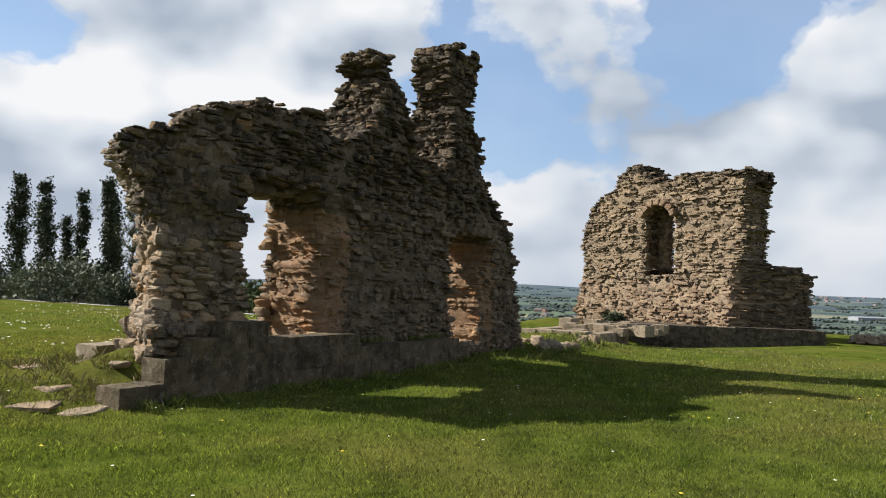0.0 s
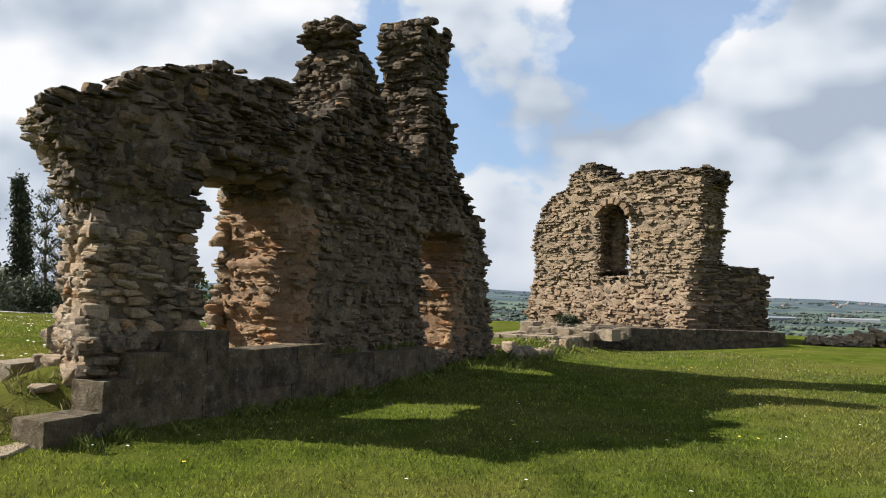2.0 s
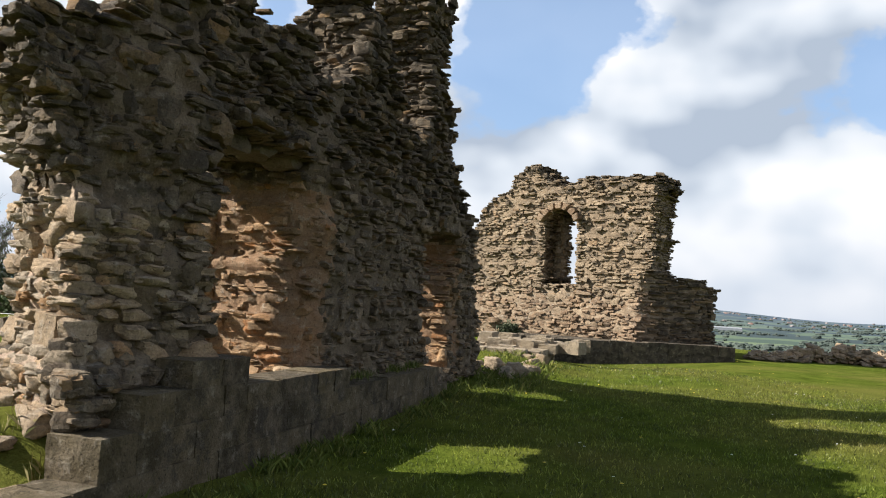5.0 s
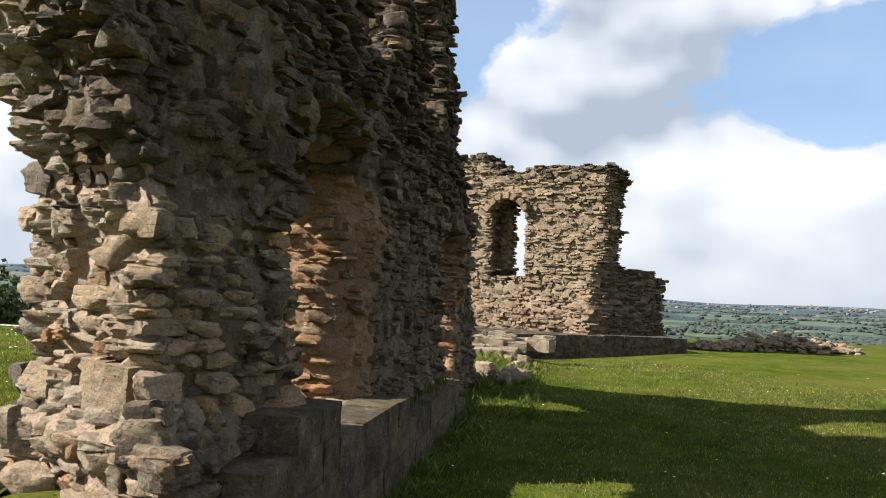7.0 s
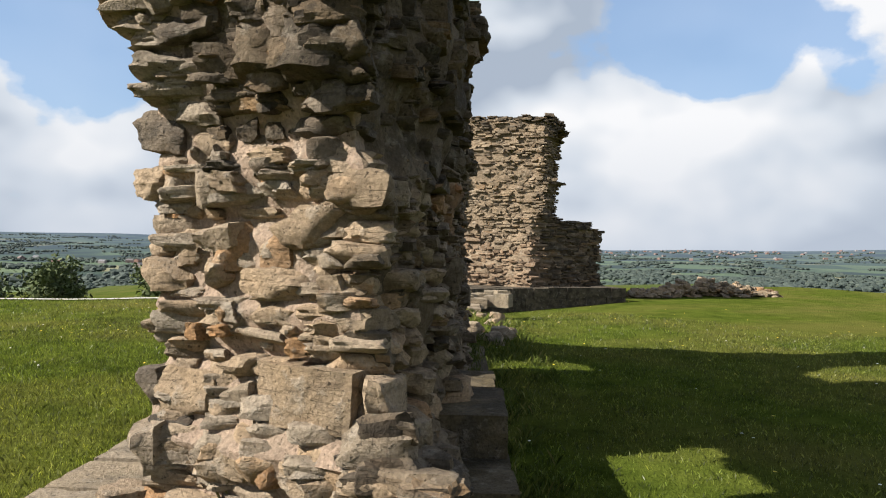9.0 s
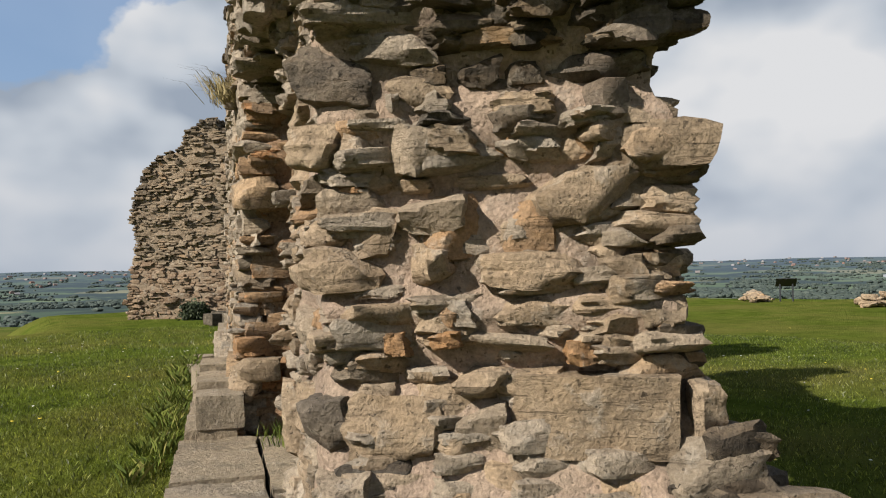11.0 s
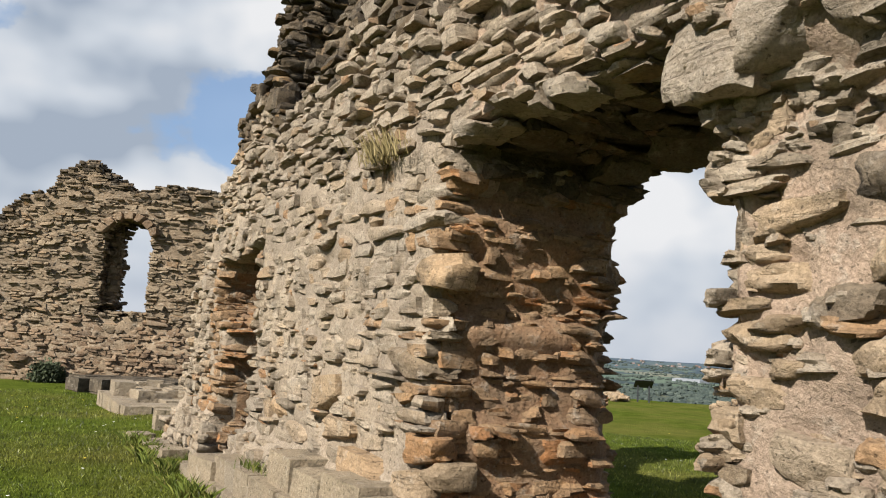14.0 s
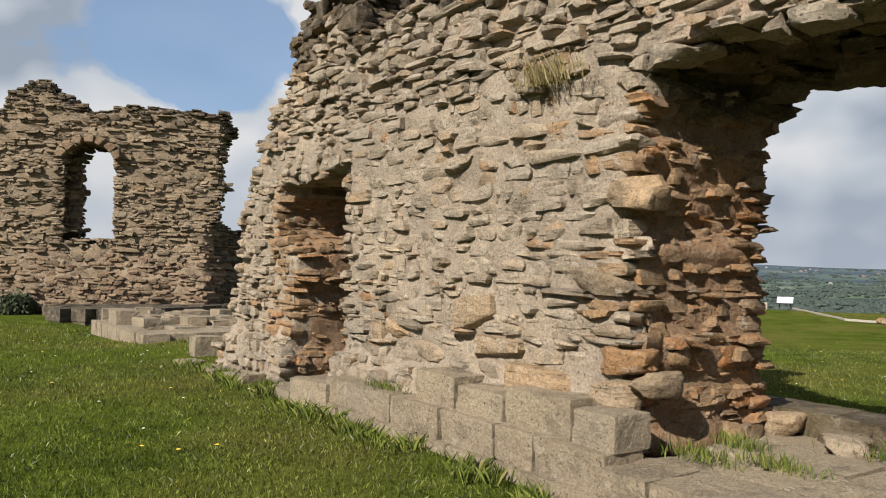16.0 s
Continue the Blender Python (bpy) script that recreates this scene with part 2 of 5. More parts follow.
def leaf_material(name, stops, trans=0.3):
    m = bpy.data.materials.new(name)
    m.use_nodes = True
    n = Nodes(m.node_tree)
    bsdf = m.node_tree.nodes["Principled BSDF"]
    rnd = n.add("ShaderNodeNewGeometry").outputs["Random Per Island"]
    at = n.add("ShaderNodeNewGeometry").outputs["Position"]
    col = n.mix(0.5, n.ramp(rnd, stops), n.ramp(n.noise(at, 1.3, 3.0), [(0.3, grey(0.5)), (0.7, grey(1.2))]), "MULTIPLY")
    m.node_tree.links.new(col, bsdf.inputs["Base Color"])
    bsdf.inputs["Roughness"].default_value = 0.7
    bsdf.inputs["Specular IOR Level"].default_value = 0.2
    bsdf.inputs["Transmission Weight"].default_value = 0.0
    return m


def blade_material():
    m = bpy.data.materials.new("grass_blades")
    m.use_nodes = True
    n = Nodes(m.node_tree)
    bsdf = m.node_tree.nodes["Principled BSDF"]
    geo = n.add("ShaderNodeNewGeometry")
    col, _f, _m = grass_colours(n, geo.outputs["Position"])
    # blade tones vary at random; the brightest stops stand in for sparkle highlights
    col = n.mix(1.0, col, n.ramp(geo.outputs["Random Per Island"], [(0.0, grey(0.4)), (0.45, grey(1.05)), (0.8, (1.9, 1.8, 1.8)), (0.95, (3.0, 2.9, 3.4)), (1.0, (3.6, 3.0, 3.4))]), "MULTIPLY")
    m.node_tree.links.new(col, bsdf.inputs["Base Color"])
    bsdf.inputs["Roughness"].default_value = 0.42
    bsdf.inputs["Specular IOR Level"].default_value = 0.45
    # thin blades let light through
    thin = n.add("ShaderNodeBsdfTranslucent", {"Color": n.mix(1.0, col, (1.3, 1.35, 0.8), "MULTIPLY")})
    both = n.add("ShaderNodeMixShader", {0: 0.42, 1: bsdf.outputs[0], 2: thin.outputs[0]})
    m.node_tree.links.new(both.outputs[0], m.node_tree.nodes["Material Output"].inputs["Surface"])
    return m


blade_mat = blade_material()
tuft_mat = leaf_material("long_grass_blades", [(0.0, (0.04, 0.06, 0.008)), (0.5, (0.085, 0.112, 0.015)), (0.85, (0.14, 0.16, 0.028)), (1.0, (0.21, 0.18, 0.06))])
tree_mat = leaf_material("poplar_leaves", [(0.0, (0.025, 0.034, 0.018)), (1.0, (0.075, 0.09, 0.045))])
bush_mat = leaf_material("bush_leaves", [(0.0, (0.04, 0.06, 0.018)), (1.0, (0.115, 0.14, 0.055))])
wood_far_mat = leaf_material("valley_woods", [(0.0, (0.034, 0.048, 0.042)), (1.0, (0.066, 0.083, 0.068))])


def plain_material(name, color, rough=0.7, metal=0.0):
    m = bpy.data.materials.new(name)
    m.use_nodes = True
    n = Nodes(m.node_tree)
    bsdf = m.node_tree.nodes["Principled BSDF"]
    at = n.add("ShaderNodeNewGeometry").outputs["Position"]
    col = n.mix(0.5, color, n.ramp(n.noise(at, 9.0, 5.0, 0.6), [(0.3, grey(0.65)), (0.7, grey(1.15))]), "MULTIPLY")
    m.node_tree.links.new(col, bsdf.inputs["Base Color"])
    bsdf.inputs["Roughness"].default_value = rough
    bsdf.inputs["Metallic"].default_value = metal
    return m


bark_mat = plain_material("bark", (0.10, 0.08, 0.06), 0.95)


# ---- mesh helpers ----
def mesh_from(name, verts, faces, mat, smooth=True, crease=42.0):
    me = bpy.data.meshes.new(name)
    me.from_pydata([tuple(map(float, v)) for v in verts] if not isinstance(verts, np.ndarray) else verts.tolist(), [],
                   faces.tolist() if isinstance(faces, np.ndarray) else faces)
    me.materials.append(mat)
    if smooth:
        me.polygons.foreach_set("use_smooth", [True] * len(me.polygons))
    me.update()
    if smooth:
        me.set_sharp_from_angle(angle=radians(crease))
    return me


def part(name, me, parent, label=""):
    ob = new(name, me)
    ob.parent = parent
    return tagged(ob, label)


def boulder(seed, cuts, squareness, lump, chips=6, lean=1.0, ledge=0.0):
    """A unit stone: a cube cut into cuts x cuts faces, rounded and made uneven."""
    rng = np.random.default_rng(seed)
    idx, verts, faces = {}, [], []

    def vid(p):
        key = tuple(int(round(c * cuts)) for c in p)
        if key not in idx:
            idx[key] = len(verts)
            verts.append([2 * c / cuts - 1 for c in key])
        return idx[key]

    for axis in range(3):
        for side in (0, 1):
            for i in range(cuts):
                for j in range(cuts):
                    quad = []
                    for a, b in ((i, j), (i + 1, j), (i + 1, j + 1), (i, j + 1)):
                        p = [0, 0, 0]
                        p[axis], p[(axis + 1) % 3], p[(axis + 2) % 3] = side, a / cuts, b / cuts
                        quad.append(vid(p))
                    faces.append(quad if side else quad[::-1])
    v = np.array(verts, float)
    r = (np.abs(v) ** squareness).sum(1) ** (1 / squareness)
    v = v / r[:, None]
    # chips: planes that break the corners and edges off
    for _ in range(chips):
        d = rng.normal(size=3) * np.array([1, 1, 0.8])
        d /= np.linalg.norm(d)
        over = np.maximum(v @ d - rng.uniform(0.8, 1.2), 0)
        v -= over[:, None] * d
    # a leaning, tapering block
    v[:, 0] += lean * (rng.normal(0, 0.14) * v[:, 2] + rng.normal(0, 0.1) * v[:, 1])
    v[:, 2] *= 1 + lean * rng.normal(0, 0.16) * v[:, 0]
    off = rng.uniform(0, 50, 3)
    for i, p in enumerate(v):
        q = Vector(p * 1.4 + off)
        v[i] = p * (1 + lump * (noise.noise(q) + 0.6 * noise.noise(q * 2.7))) + lump * 0.35 * np.array(noise.noise_vector(q * 2.0))
    # bedding ledges: each layer stands out or weathers back
    if ledge:
        level = np.floor((v[:, 2] + 1.5) * cuts / 2.0).astype(int)
        step_out = rng.normal(0, ledge, cuts * 3)[np.clip(level, 0, cuts * 3 - 1)]
        v[:, :2] *= (1 + step_out)[:, None]
        v += rng.normal(0, ledge * 0.45, v.shape)
    v /= np.abs(v).max(0) * 2
    return v, np.array(faces)


ROUGH = [boulder(i, 4, 9.0, 0.2, 8, 1.0, 0.035) for i in range(24)]
TIGHT = [boulder(260 + i, 4, 16.0, 0.12, 6, 1.0, 0.025) for i in range(24)]
FAR = [boulder(200 + i, 2, 9.0, 0.2, 5, 1.0, 0.05) for i in range(14)]
FINE = [boulder(40 + i, 6, 11.0, 0.16, 9, 0.9, 0.016) for i in range(14)]
ROUND = [boulder(140 + i, 4, 5.0, 0.2, 7, 0.8, 0.012) for i in range(16)]
FLUSH = [boulder(170 + i, 6, 90.0, 0.03, 0, 0.05, 0.006) for i in range(10)]
HEWN = [boulder(110 + i, 6, 70.0, 0.04, 0, 0.12, 0.008) for i in range(10)]
SQUARE = [boulder(80 + i, 7, 34.0, 0.05, 2, 0.1, 0.012) for i in range(10)]


def smooth01(a, b, x):
    t = np.clip((x - a) / (b - a), 0, 1)
    return t * t * (3 - 2 * t)


class Heap:
    """Many stones in one mesh."""

    def __init__(self):
        self.v, self.f, self.n = [], [], 0

    def add(self, verts, faces):
        self.v.append(verts)
        self.f.append(faces + self.n)
        self.n += len(verts)

    def mesh(self, name, mat):
        return mesh_from(name, np.concatenate(self.v), np.concatenate(self.f), mat, crease=30.0)


def hull(inside, lo, hi, box, step, mat, name, warp, seed=0, shrink=0.065):
    """The mortared core: the skin of the cells that lie inside, relaxed and roughened."""
    s0, s1, z0, z1, w0, w1 = box
    ss, ww, zz = np.arange(s0, s1, step), np.arange(w0, w1, step), np.arange(z0, z1, step)
    S, W, Z = np.meshgrid(ss + step / 2, ww + step / 2, zz + step / 2, indexing="ij")
    occ = inside(S, Z) & (W > lo(S, Z)) & (W < hi(S, Z))
    occ = np.pad(occ, 1)
    nx, ny, nz = occ.shape
    quads = []
    corner = {0: [(0, 0, 0), (0, 1, 0), (0, 1, 1), (0, 0, 1)], 1: [(0, 0, 0), (0, 0, 1), (1, 0, 1), (1, 0, 0)], 2: [(0, 0, 0), (1, 0, 0), (1, 1, 0), (0, 1, 0)]}
    for ax in range(3):
        for sgn in (0, 1):
            sh = np.roll(occ, 1 if sgn == 0 else -1, axis=ax)
            cells = np.argwhere(occ & ~sh)
            off = np.zeros(3, int)
            off[ax] = sgn
            q = np.stack([cells + off + np.array(c) for c in corner[ax]], 1)
            quads.append(q[:, ::-1] if sgn == 0 else q)
    q = np.concatenate(quads)
    flat_q = q.reshape(-1, 3)
    key = (flat_q[:, 0] * (ny + 2) + flat_q[:, 1]) * (nz + 2) + flat_q[:, 2]
    uniq, first, inv = np.unique(key, return_index=True, return_inverse=True)
    v = flat_q[first].astype(float)
    f = inv.reshape(-1, 4)
    e = np.concatenate([f[:, [0, 1]], f[:, [1, 2]], f[:, [2, 3]], f[:, [3, 0]]])
    for _ in range(4):
        acc, cnt = np.zeros_like(v), np.zeros(len(v))
        np.add.at(acc, e[:, 0], v[e[:, 1]])
        np.add.at(acc, e[:, 1], v[e[:, 0]])
        np.add.at(cnt, e[:, 0], 1)
        np.add.at(cnt, e[:, 1], 1)
        v = 0.45 * v + 0.55 * acc / cnt[:, None]
    v = (v - 1) * step + np.array([s0, w0, z0])
    a, b = v[f[:, 2]] - v[f[:, 0]], v[f[:, 3]] - v[f[:, 1]]
    fn = np.cross(a, b)
    vn = np.zeros_like(v)
    for k in range(4):
        np.add.at(vn, f[:, k], fn)
    vn /= np.linalg.norm(vn, axis=1)[:, None] + 1e-9
    rough = np.array([noise.noise(Vector(p * 2.6)) + 0.7 * noise.noise(Vector(p * 6.0 + 9)) + 0.6 * noise.noise(Vector((p[0] * 5.0, p[1] * 5.0, p[2] * 16.0))) for p in v])
    inset = shrink(v[:, 0], v[:, 1], v[:, 2]) if callable(shrink) else shrink
    v = v + vn * (0.03 * rough - inset)[:, None]
    x, w = warp(v[:, 0], v[:, 1], v[:, 2])
    return mesh_from(name, np.stack([x, -w, v[:, 2]], 1), f[:, ::-1], mat, crease=70.0)


def lay(inside, lo, hi, warp, z0, z1, srange, rng, heights, lengths, pick=None, protos=ROUGH, proud=lambda s, w, z: 0.05, gaps=0.07, skip=None, sides=(1, -1), ends=True, turning=False):
    """Lay stones in courses round the outside of a mass. Returns (verts, faces, centre) of every stone."""
    out = []
    fine_s = np.arange(srange[0], srange[1], 0.04)

    def put(s, w, z, ls, lw, h, turn):
        protos_here = pick(s, w, z) if pick else protos
        calm = 0.3 if protos_here is TIGHT else 1.0
        if rng.random() < (0.06 if calm < 1 else 0.14):
            h, ls = h * rng.uniform(1.4, 2.0), ls * 1.15
        v, f = protos_here[rng.integers(len(protos_here))]
        v = v * np.array([ls, lw, h])
        a, b = turn + rng.normal(0, 0.07) * calm, rng.normal(0, 0.06) * max(calm, 0.7)
        c = rng.normal(0, 0.05) * calm
        v = np.stack([v[:, 0] * math.cos(a) - v[:, 1] * math.sin(a), v[:, 0] * math.sin(a) + v[:, 1] * math.cos(a), v[:, 2] + b * v[:, 0] + c * v[:, 1]], 1)
        v = v + np.array([s, w, z])
        if turn > 1.5:
            x, ww = warp(v[:, 0], v[:, 1], v[:, 2])
        else:
            cx, cw = warp(np.array([s]), np.array([w]), np.array([z]))
            x, ww = v[:, 0] + cx[0] - s, v[:, 1] + cw[0] - w
        out.append((np.stack([x, -ww, v[:, 2]], 1), f[:, ::-1], (s, w, z)))

    z = z0
    while z < z1:
        h = heights[0] + (heights[1] - heights[0]) * rng.random() ** 1.3
        zm = z + h / 2
        row = inside(fine_s, np.full_like(fine_s, zm))
        edge = np.flatnonzero(np.diff(np.concatenate([[0], row.astype(int), [0]])))
        for a, b in zip(edge[::2], edge[1::2]):
            sa, sb = fine_s[a], fine_s[min(b, len(fine_s) - 1)]
            if sb - sa < 0.12:
                continue
            for side in sides:
                slip = rng.normal(0, 0.025) * (1 if side > 0 else 0.4)
                s = sa - rng.uniform(0, 0.08)
                while s < sb:
                    big = 1.5 if rng.random() < 0.12 else 1.0
                    ls = min(rng.uniform(*lengths) * big, max(sb - s + 0.08, 0.1))
                    mid = np.array([s + ls / 2])
                    face = (hi if side > 0 else lo)(mid, np.array([zm]))[0]
                    probe = (hi if side > 0 else lo)(mid + np.array([-0.12, 0.12]), np.array([zm, zm]))
                    slope = (probe[1] - probe[0]) / 0.24
                    skew = math.atan(slope) if turning and abs(slope) > 0.55 else 0.0
                    d = rng.uniform(0.2, 0.38)
                    if pick and pick(s, face, zm) is TIGHT:
                        slip = 0.0
                    if rng.random() > gaps and not (skip and skip(s + ls / 2, face, zm)):
                        k = proud(s + ls / 2, face, zm)
                        p = rng.normal(0, k) + slip + (0.6 * k if big > 1 else 0)
                        put(s + ls / 2, face - side * (d / 2 - p), zm, ls * rng.uniform(1.0, 1.1) / math.cos(skew), d, h * rng.uniform(0.95, 1.2), skew)
                    s += ls + rng.uniform(0.0, 0.03)
            for s_end, side in ((sa, -1), (sb, 1)) if ends else ():
                w_a, w_b = lo(np.array([s_end]), np.array([zm]))[0], hi(np.array([s_end]), np.array([zm]))[0]
                w = w_a + 0.1
                while w < w_b - 0.08:
                    lw = rng.uniform(*lengths)
                    d = rng.uniform(0.2, 0.36)
                    if rng.random() > gaps and not (skip and skip(s_end, w + lw / 2, zm)):
                        put(s_end - side * (d / 2 - rng.normal(0.012, 0.035)), max(min(w + lw / 2, w_b - lw / 2 + 0.04), w_a + lw / 2 - 0.04), zm, lw, d, h * rng.uniform(0.85, 1.12), math.pi / 2)
                    w += lw + 0.02
            # what shows on top and under overhangs
            for dz in (h, -h) if ends else ():
                here = fine_s[a:b]
                bare = ~inside(here, np.full_like(here, zm + dz * 1.1))
                s = sa
                while s < sb:
                    ls = rng.uniform(*lengths)
                    k = min(int((s - sa) / 0.04), len(bare) - 1)
                    if bare[k] and z > z0 + 0.05:
                        w_a, w_b = lo(np.array([s]), np.array([zm]))[0], hi(np.array([s]), np.array([zm]))[0]
                        w = w_a + 0.25
                        while w < w_b - 0.2:
                            put(s + ls / 2, w, zm + rng.normal(0, 0.03), ls, rng.uniform(0.2, 0.4), h * rng.uniform(0.8, 1.1), rng.uniform(-0.3, 0.3))
                            w += 0.27
                    s += ls
        z += h
    return out


# ---- ground: a grassy hilltop above a wide valley ----
YAW_A = math.atan2(0.855, 0.52)
RUIN_A = pose(-4.5, 11.6, 0, 0, 0, math.degrees(YAW_A))
YAW_B = math.atan2(-0.795, 0.606)
RUIN_B = pose(7.05, 39.44, 0, 0, 0, math.degrees(YAW_B))


def ground_z(x, y):
    x, y = np.asarray(x, float), np.asarray(y, float)
    s = (x + 4.5) * 0.5196 + (y - 11.6) * 0.8544
    w = (x + 4.5) * 0.8544 - (y - 11.6) * 0.5196
    east = smooth01(-1.4, 1.3, w)
    z = 0.2 * (1 - east) - 0.17 * east
    z = z - 0.2 * (1 - east) * smooth01(8, 22, s)
    z = z + 0.12 * np.exp(-((s - 8.5) / 2.5) ** 2 - ((w - 1.6) / 0.9) ** 2)
    z = z + 0.35 * np.exp(-((s - 14.5) / 3.2) ** 2 - ((w - 0.6) / 1.4) ** 2)
    z = z + 0.52 * np.exp(-((s - 0.3) / 1.05) ** 2 - ((w + 0.1) / 0.72) ** 2)
    z = z - 0.38 * np.exp(-((x - 9.3) / 3.6) ** 2 - ((y - 29.6) / 2.6) ** 2)
    z = z + 0.03 * np.sin(0.9 * x + 0.4 * y) * np.sin(0.5 * x - 0.8 * y)
    north = 34.5 + 11 * smooth01(2, 7, x) - 8 * smooth01(17, 24, x) + 0.42 * np.maximum(-x - 8, 0)
    d = np.maximum(np.maximum(y - north, x - 34.0), 0)
    d = np.maximum(d, np.maximum(np.maximum(-60 - y, -70 - x), 0))
    z = z - 2.2 * smooth01(0, 12, d) - 32.0 * smooth01(8, 420, d)
    r = np.hypot(x, y)
    ang = np.arctan2(y, x)
    hills = 50 + 15 * np.sin(5.0 * ang + 0.9) + 9 * np.sin(11.0 * ang + 2.0) + 4 * np.sin(27 * ang)
    z = z + hills * smooth01(1500, 4300, r) + 4 * np.sin(x / 310.0) * np.sin(y / 270.0) * smooth01(400, 900, r)
    return z


def build_ground():
    radii = np.concatenate([np.arange(0, 62, 0.6), 62 * 1.07 ** np.arange(1, 64)])
    radii = radii[radii < 4650]
    turns = 240
    a = np.linspace(0, 2 * math.pi, turns, endpoint=False)
    x = 4 + radii[1:, None] * np.cos(a)
    y = 18 + radii[1:, None] * np.sin(a)
    v = np.concatenate([[[4, 18, float(ground_z(4, 18))]], np.stack([x, y, ground_z(x, y)], -1).reshape(-1, 3)])
    faces = [[0, 1 + j, 1 + (j + 1) % turns] for j in range(turns)]
    for i in range(len(radii) - 2):
        for j in range(turns):
            k = (j + 1) % turns
            faces.append([1 + i * turns + j, 1 + (i + 1) * turns + j, 1 + (i + 1) * turns + k, 1 + i * turns + k])
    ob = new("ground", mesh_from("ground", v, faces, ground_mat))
    return tagged(ob, "short green meadow grass on a hilltop above a wide valley", "ground", kind="structure")


build_ground()

# ---- the long ruined wall: pier, doorway, two tall stumps ----
A_TOP = np.array([(-0.9, 3.6), (-0.3, 3.68), (0.2, 3.82), (0.8, 4.25), (1.4, 4.5), (2.3, 4.66), (3.0, 4.7), (3.5, 4.3), (4.2, 4.35), (4.7, 4.8), (5.2, 4.8), (5.9, 4.7), (6.6, 4.4), (7.4, 4.35), (8.0, 4.9), (9.3, 5.2), (9.45, 4.1), (10.0, 3.85), (10.5, 3.4), (10.9, 2.85), (11.2, 2.2)])
A_LEFT = np.array([(0.0, -0.05), (0.9, -0.05), (1.15, 0.05), (2.3, 0.05), (2.8, -0.06), (3.2, -0.27), (3.65, -0.66), (4.0, -0.55)])
A_RIGHT = np.array([(0.0, 11.5), (1.0, 11.4), (2.3, 11.15), (3.0, 10.8), (7.6, 10.8)])
STUMP_1 = np.array([(4.3, 4.4, 6.35), (5.0, 4.95, 6.1), (5.6, 5.15, 5.95), (5.95, 5.28, 5.78), (6.15, 4.98, 5.6), (6.5, 5.0, 5.45)])
STUMP_2 = np.array([(4.3, 7.7, 9.4), (5.0, 8.0, 9.2), (6.0, 8.05, 8.8), (6.6, 7.9, 9.0), (7.0, 7.8, 9.2), (7.55, 8.0, 9.05)])


def wob(s, z, k, seed):
    return k * (np.sin(5.1 * s + 3.7 * z + seed) + np.sin(9.7 * z - 4.3 * s + 2 * seed) + np.sin(17.3 * z + 8.9 * s + 3 * seed)) / 3


def a_inside(s, z):
    jag = wob(s, z, 0.09, 1.0)
    body = (z < np.interp(s, A_TOP[:, 0], A_TOP[:, 1]) + jag) & (s > np.interp(z, A_LEFT[:, 0], A_LEFT[:, 1]) + jag) & (s < np.interp(z, A_RIGHT[:, 0], A_RIGHT[:, 1]) + jag)
    body &= ~((s < 0.55) & (z < 0.5))
    arch = 3.24 - 0.03 * np.abs((s - 2.4) / 1.2) ** 4
    body &= ~((s > 1.28 + jag) & (s < 3.55 + jag) & (z > 0.12) & (z < arch + 0.6 * jag))
    body &= ~((s > 7.75 + jag) & (s < 9.15 + 0.6 * smooth01(1.9, 2.3, z) + jag) & (z > 0.25) & (z < 2.85 + jag))
    one = (z > 4.2) & (z < 6.45 + 2 * jag) & (s > np.interp(z, STUMP_1[:, 0], STUMP_1[:, 1]) + jag) & (s < np.interp(z, STUMP_1[:, 0], STUMP_1[:, 2]) + jag)
    two = (z > 4.2) & (z < 7.4 + 2 * jag) & (s > np.interp(z, STUMP_2[:, 0], STUMP_2[:, 1]) + jag) & (s < np.interp(z, STUMP_2[:, 0], STUMP_2[:, 2]) + jag)
    return body | one | two


def a_hi(s, z):
    v = 0.76 - 0.10 * smooth01(3.2, 4.6, z) - 0.12 * smooth01(5.0, 6.0, z) - 0.20 * smooth01(1.3, 0.0, s) * smooth01(0.8, 1.2, z) - 0.04 * smooth01(1.3, 0.3, s) * smooth01(1.2, 1.6, z) - 0.15 * smooth01(1.0, 0.2, s) * smooth01(1.9, 2.6, z)
    v = v + wob(s, z, 0.08, 4.0) + wob(0.3 * s, 0.35 * z, 0.07, 9.0) - 0.16 * smooth01(5.5, 6.0, z) * (s < 7) + 0.1 * smooth01(1.0, 0.5, z)
    v = v - 0.45 * smooth01(4.1, 3.45, s) * smooth01(2.4, 2.6, s) * smooth01(3.2, 2.8, z) * (z > 0.55)
    return v + 0.06 * smooth01(2.6, 3.4, z) * smooth01(3.4, 2.4, s)


def a_lo(s, z):
    v = -1.07 + 0.22 * smooth01(1.6, 1.1, s) * smooth01(3.2, 2.8, z) + 0.2 * smooth01(4.6, 5.4, z) + 0.2 * smooth01(5.6, 6.3, z) + 0.12 * smooth01(5.5, 6.0, z) * (s < 7)
    return v + wob(s, z, 0.035, 7.0) - 0.2 * smooth01(1.0, 0.5, z) * smooth01(3.3, 3.6, s)


def a_warp(s, w, z):
    over = 0.09 * smooth01(2.3, 2.75, z) * smooth01(-0.4, 0.25, w)
    # the doorway's broken jamb is splayed
    splay = 0.12 * (w + 0.95) * smooth01(2.8, 3.2, s) * smooth01(5.2, 3.8, s) * smooth01(3.5, 3.1, z)
    return s - (0.5 * w + over) * smooth01(1.4, 0.6, s) - splay, w


rng_a = np.random.default_rng(11)
ruin_a = tagged(new("castle_wall_ruin"), "tall weathered sandstone rubble wall ruin with a broken doorway", "ruined wall")
ruin_a.matrix_world = RUIN_A
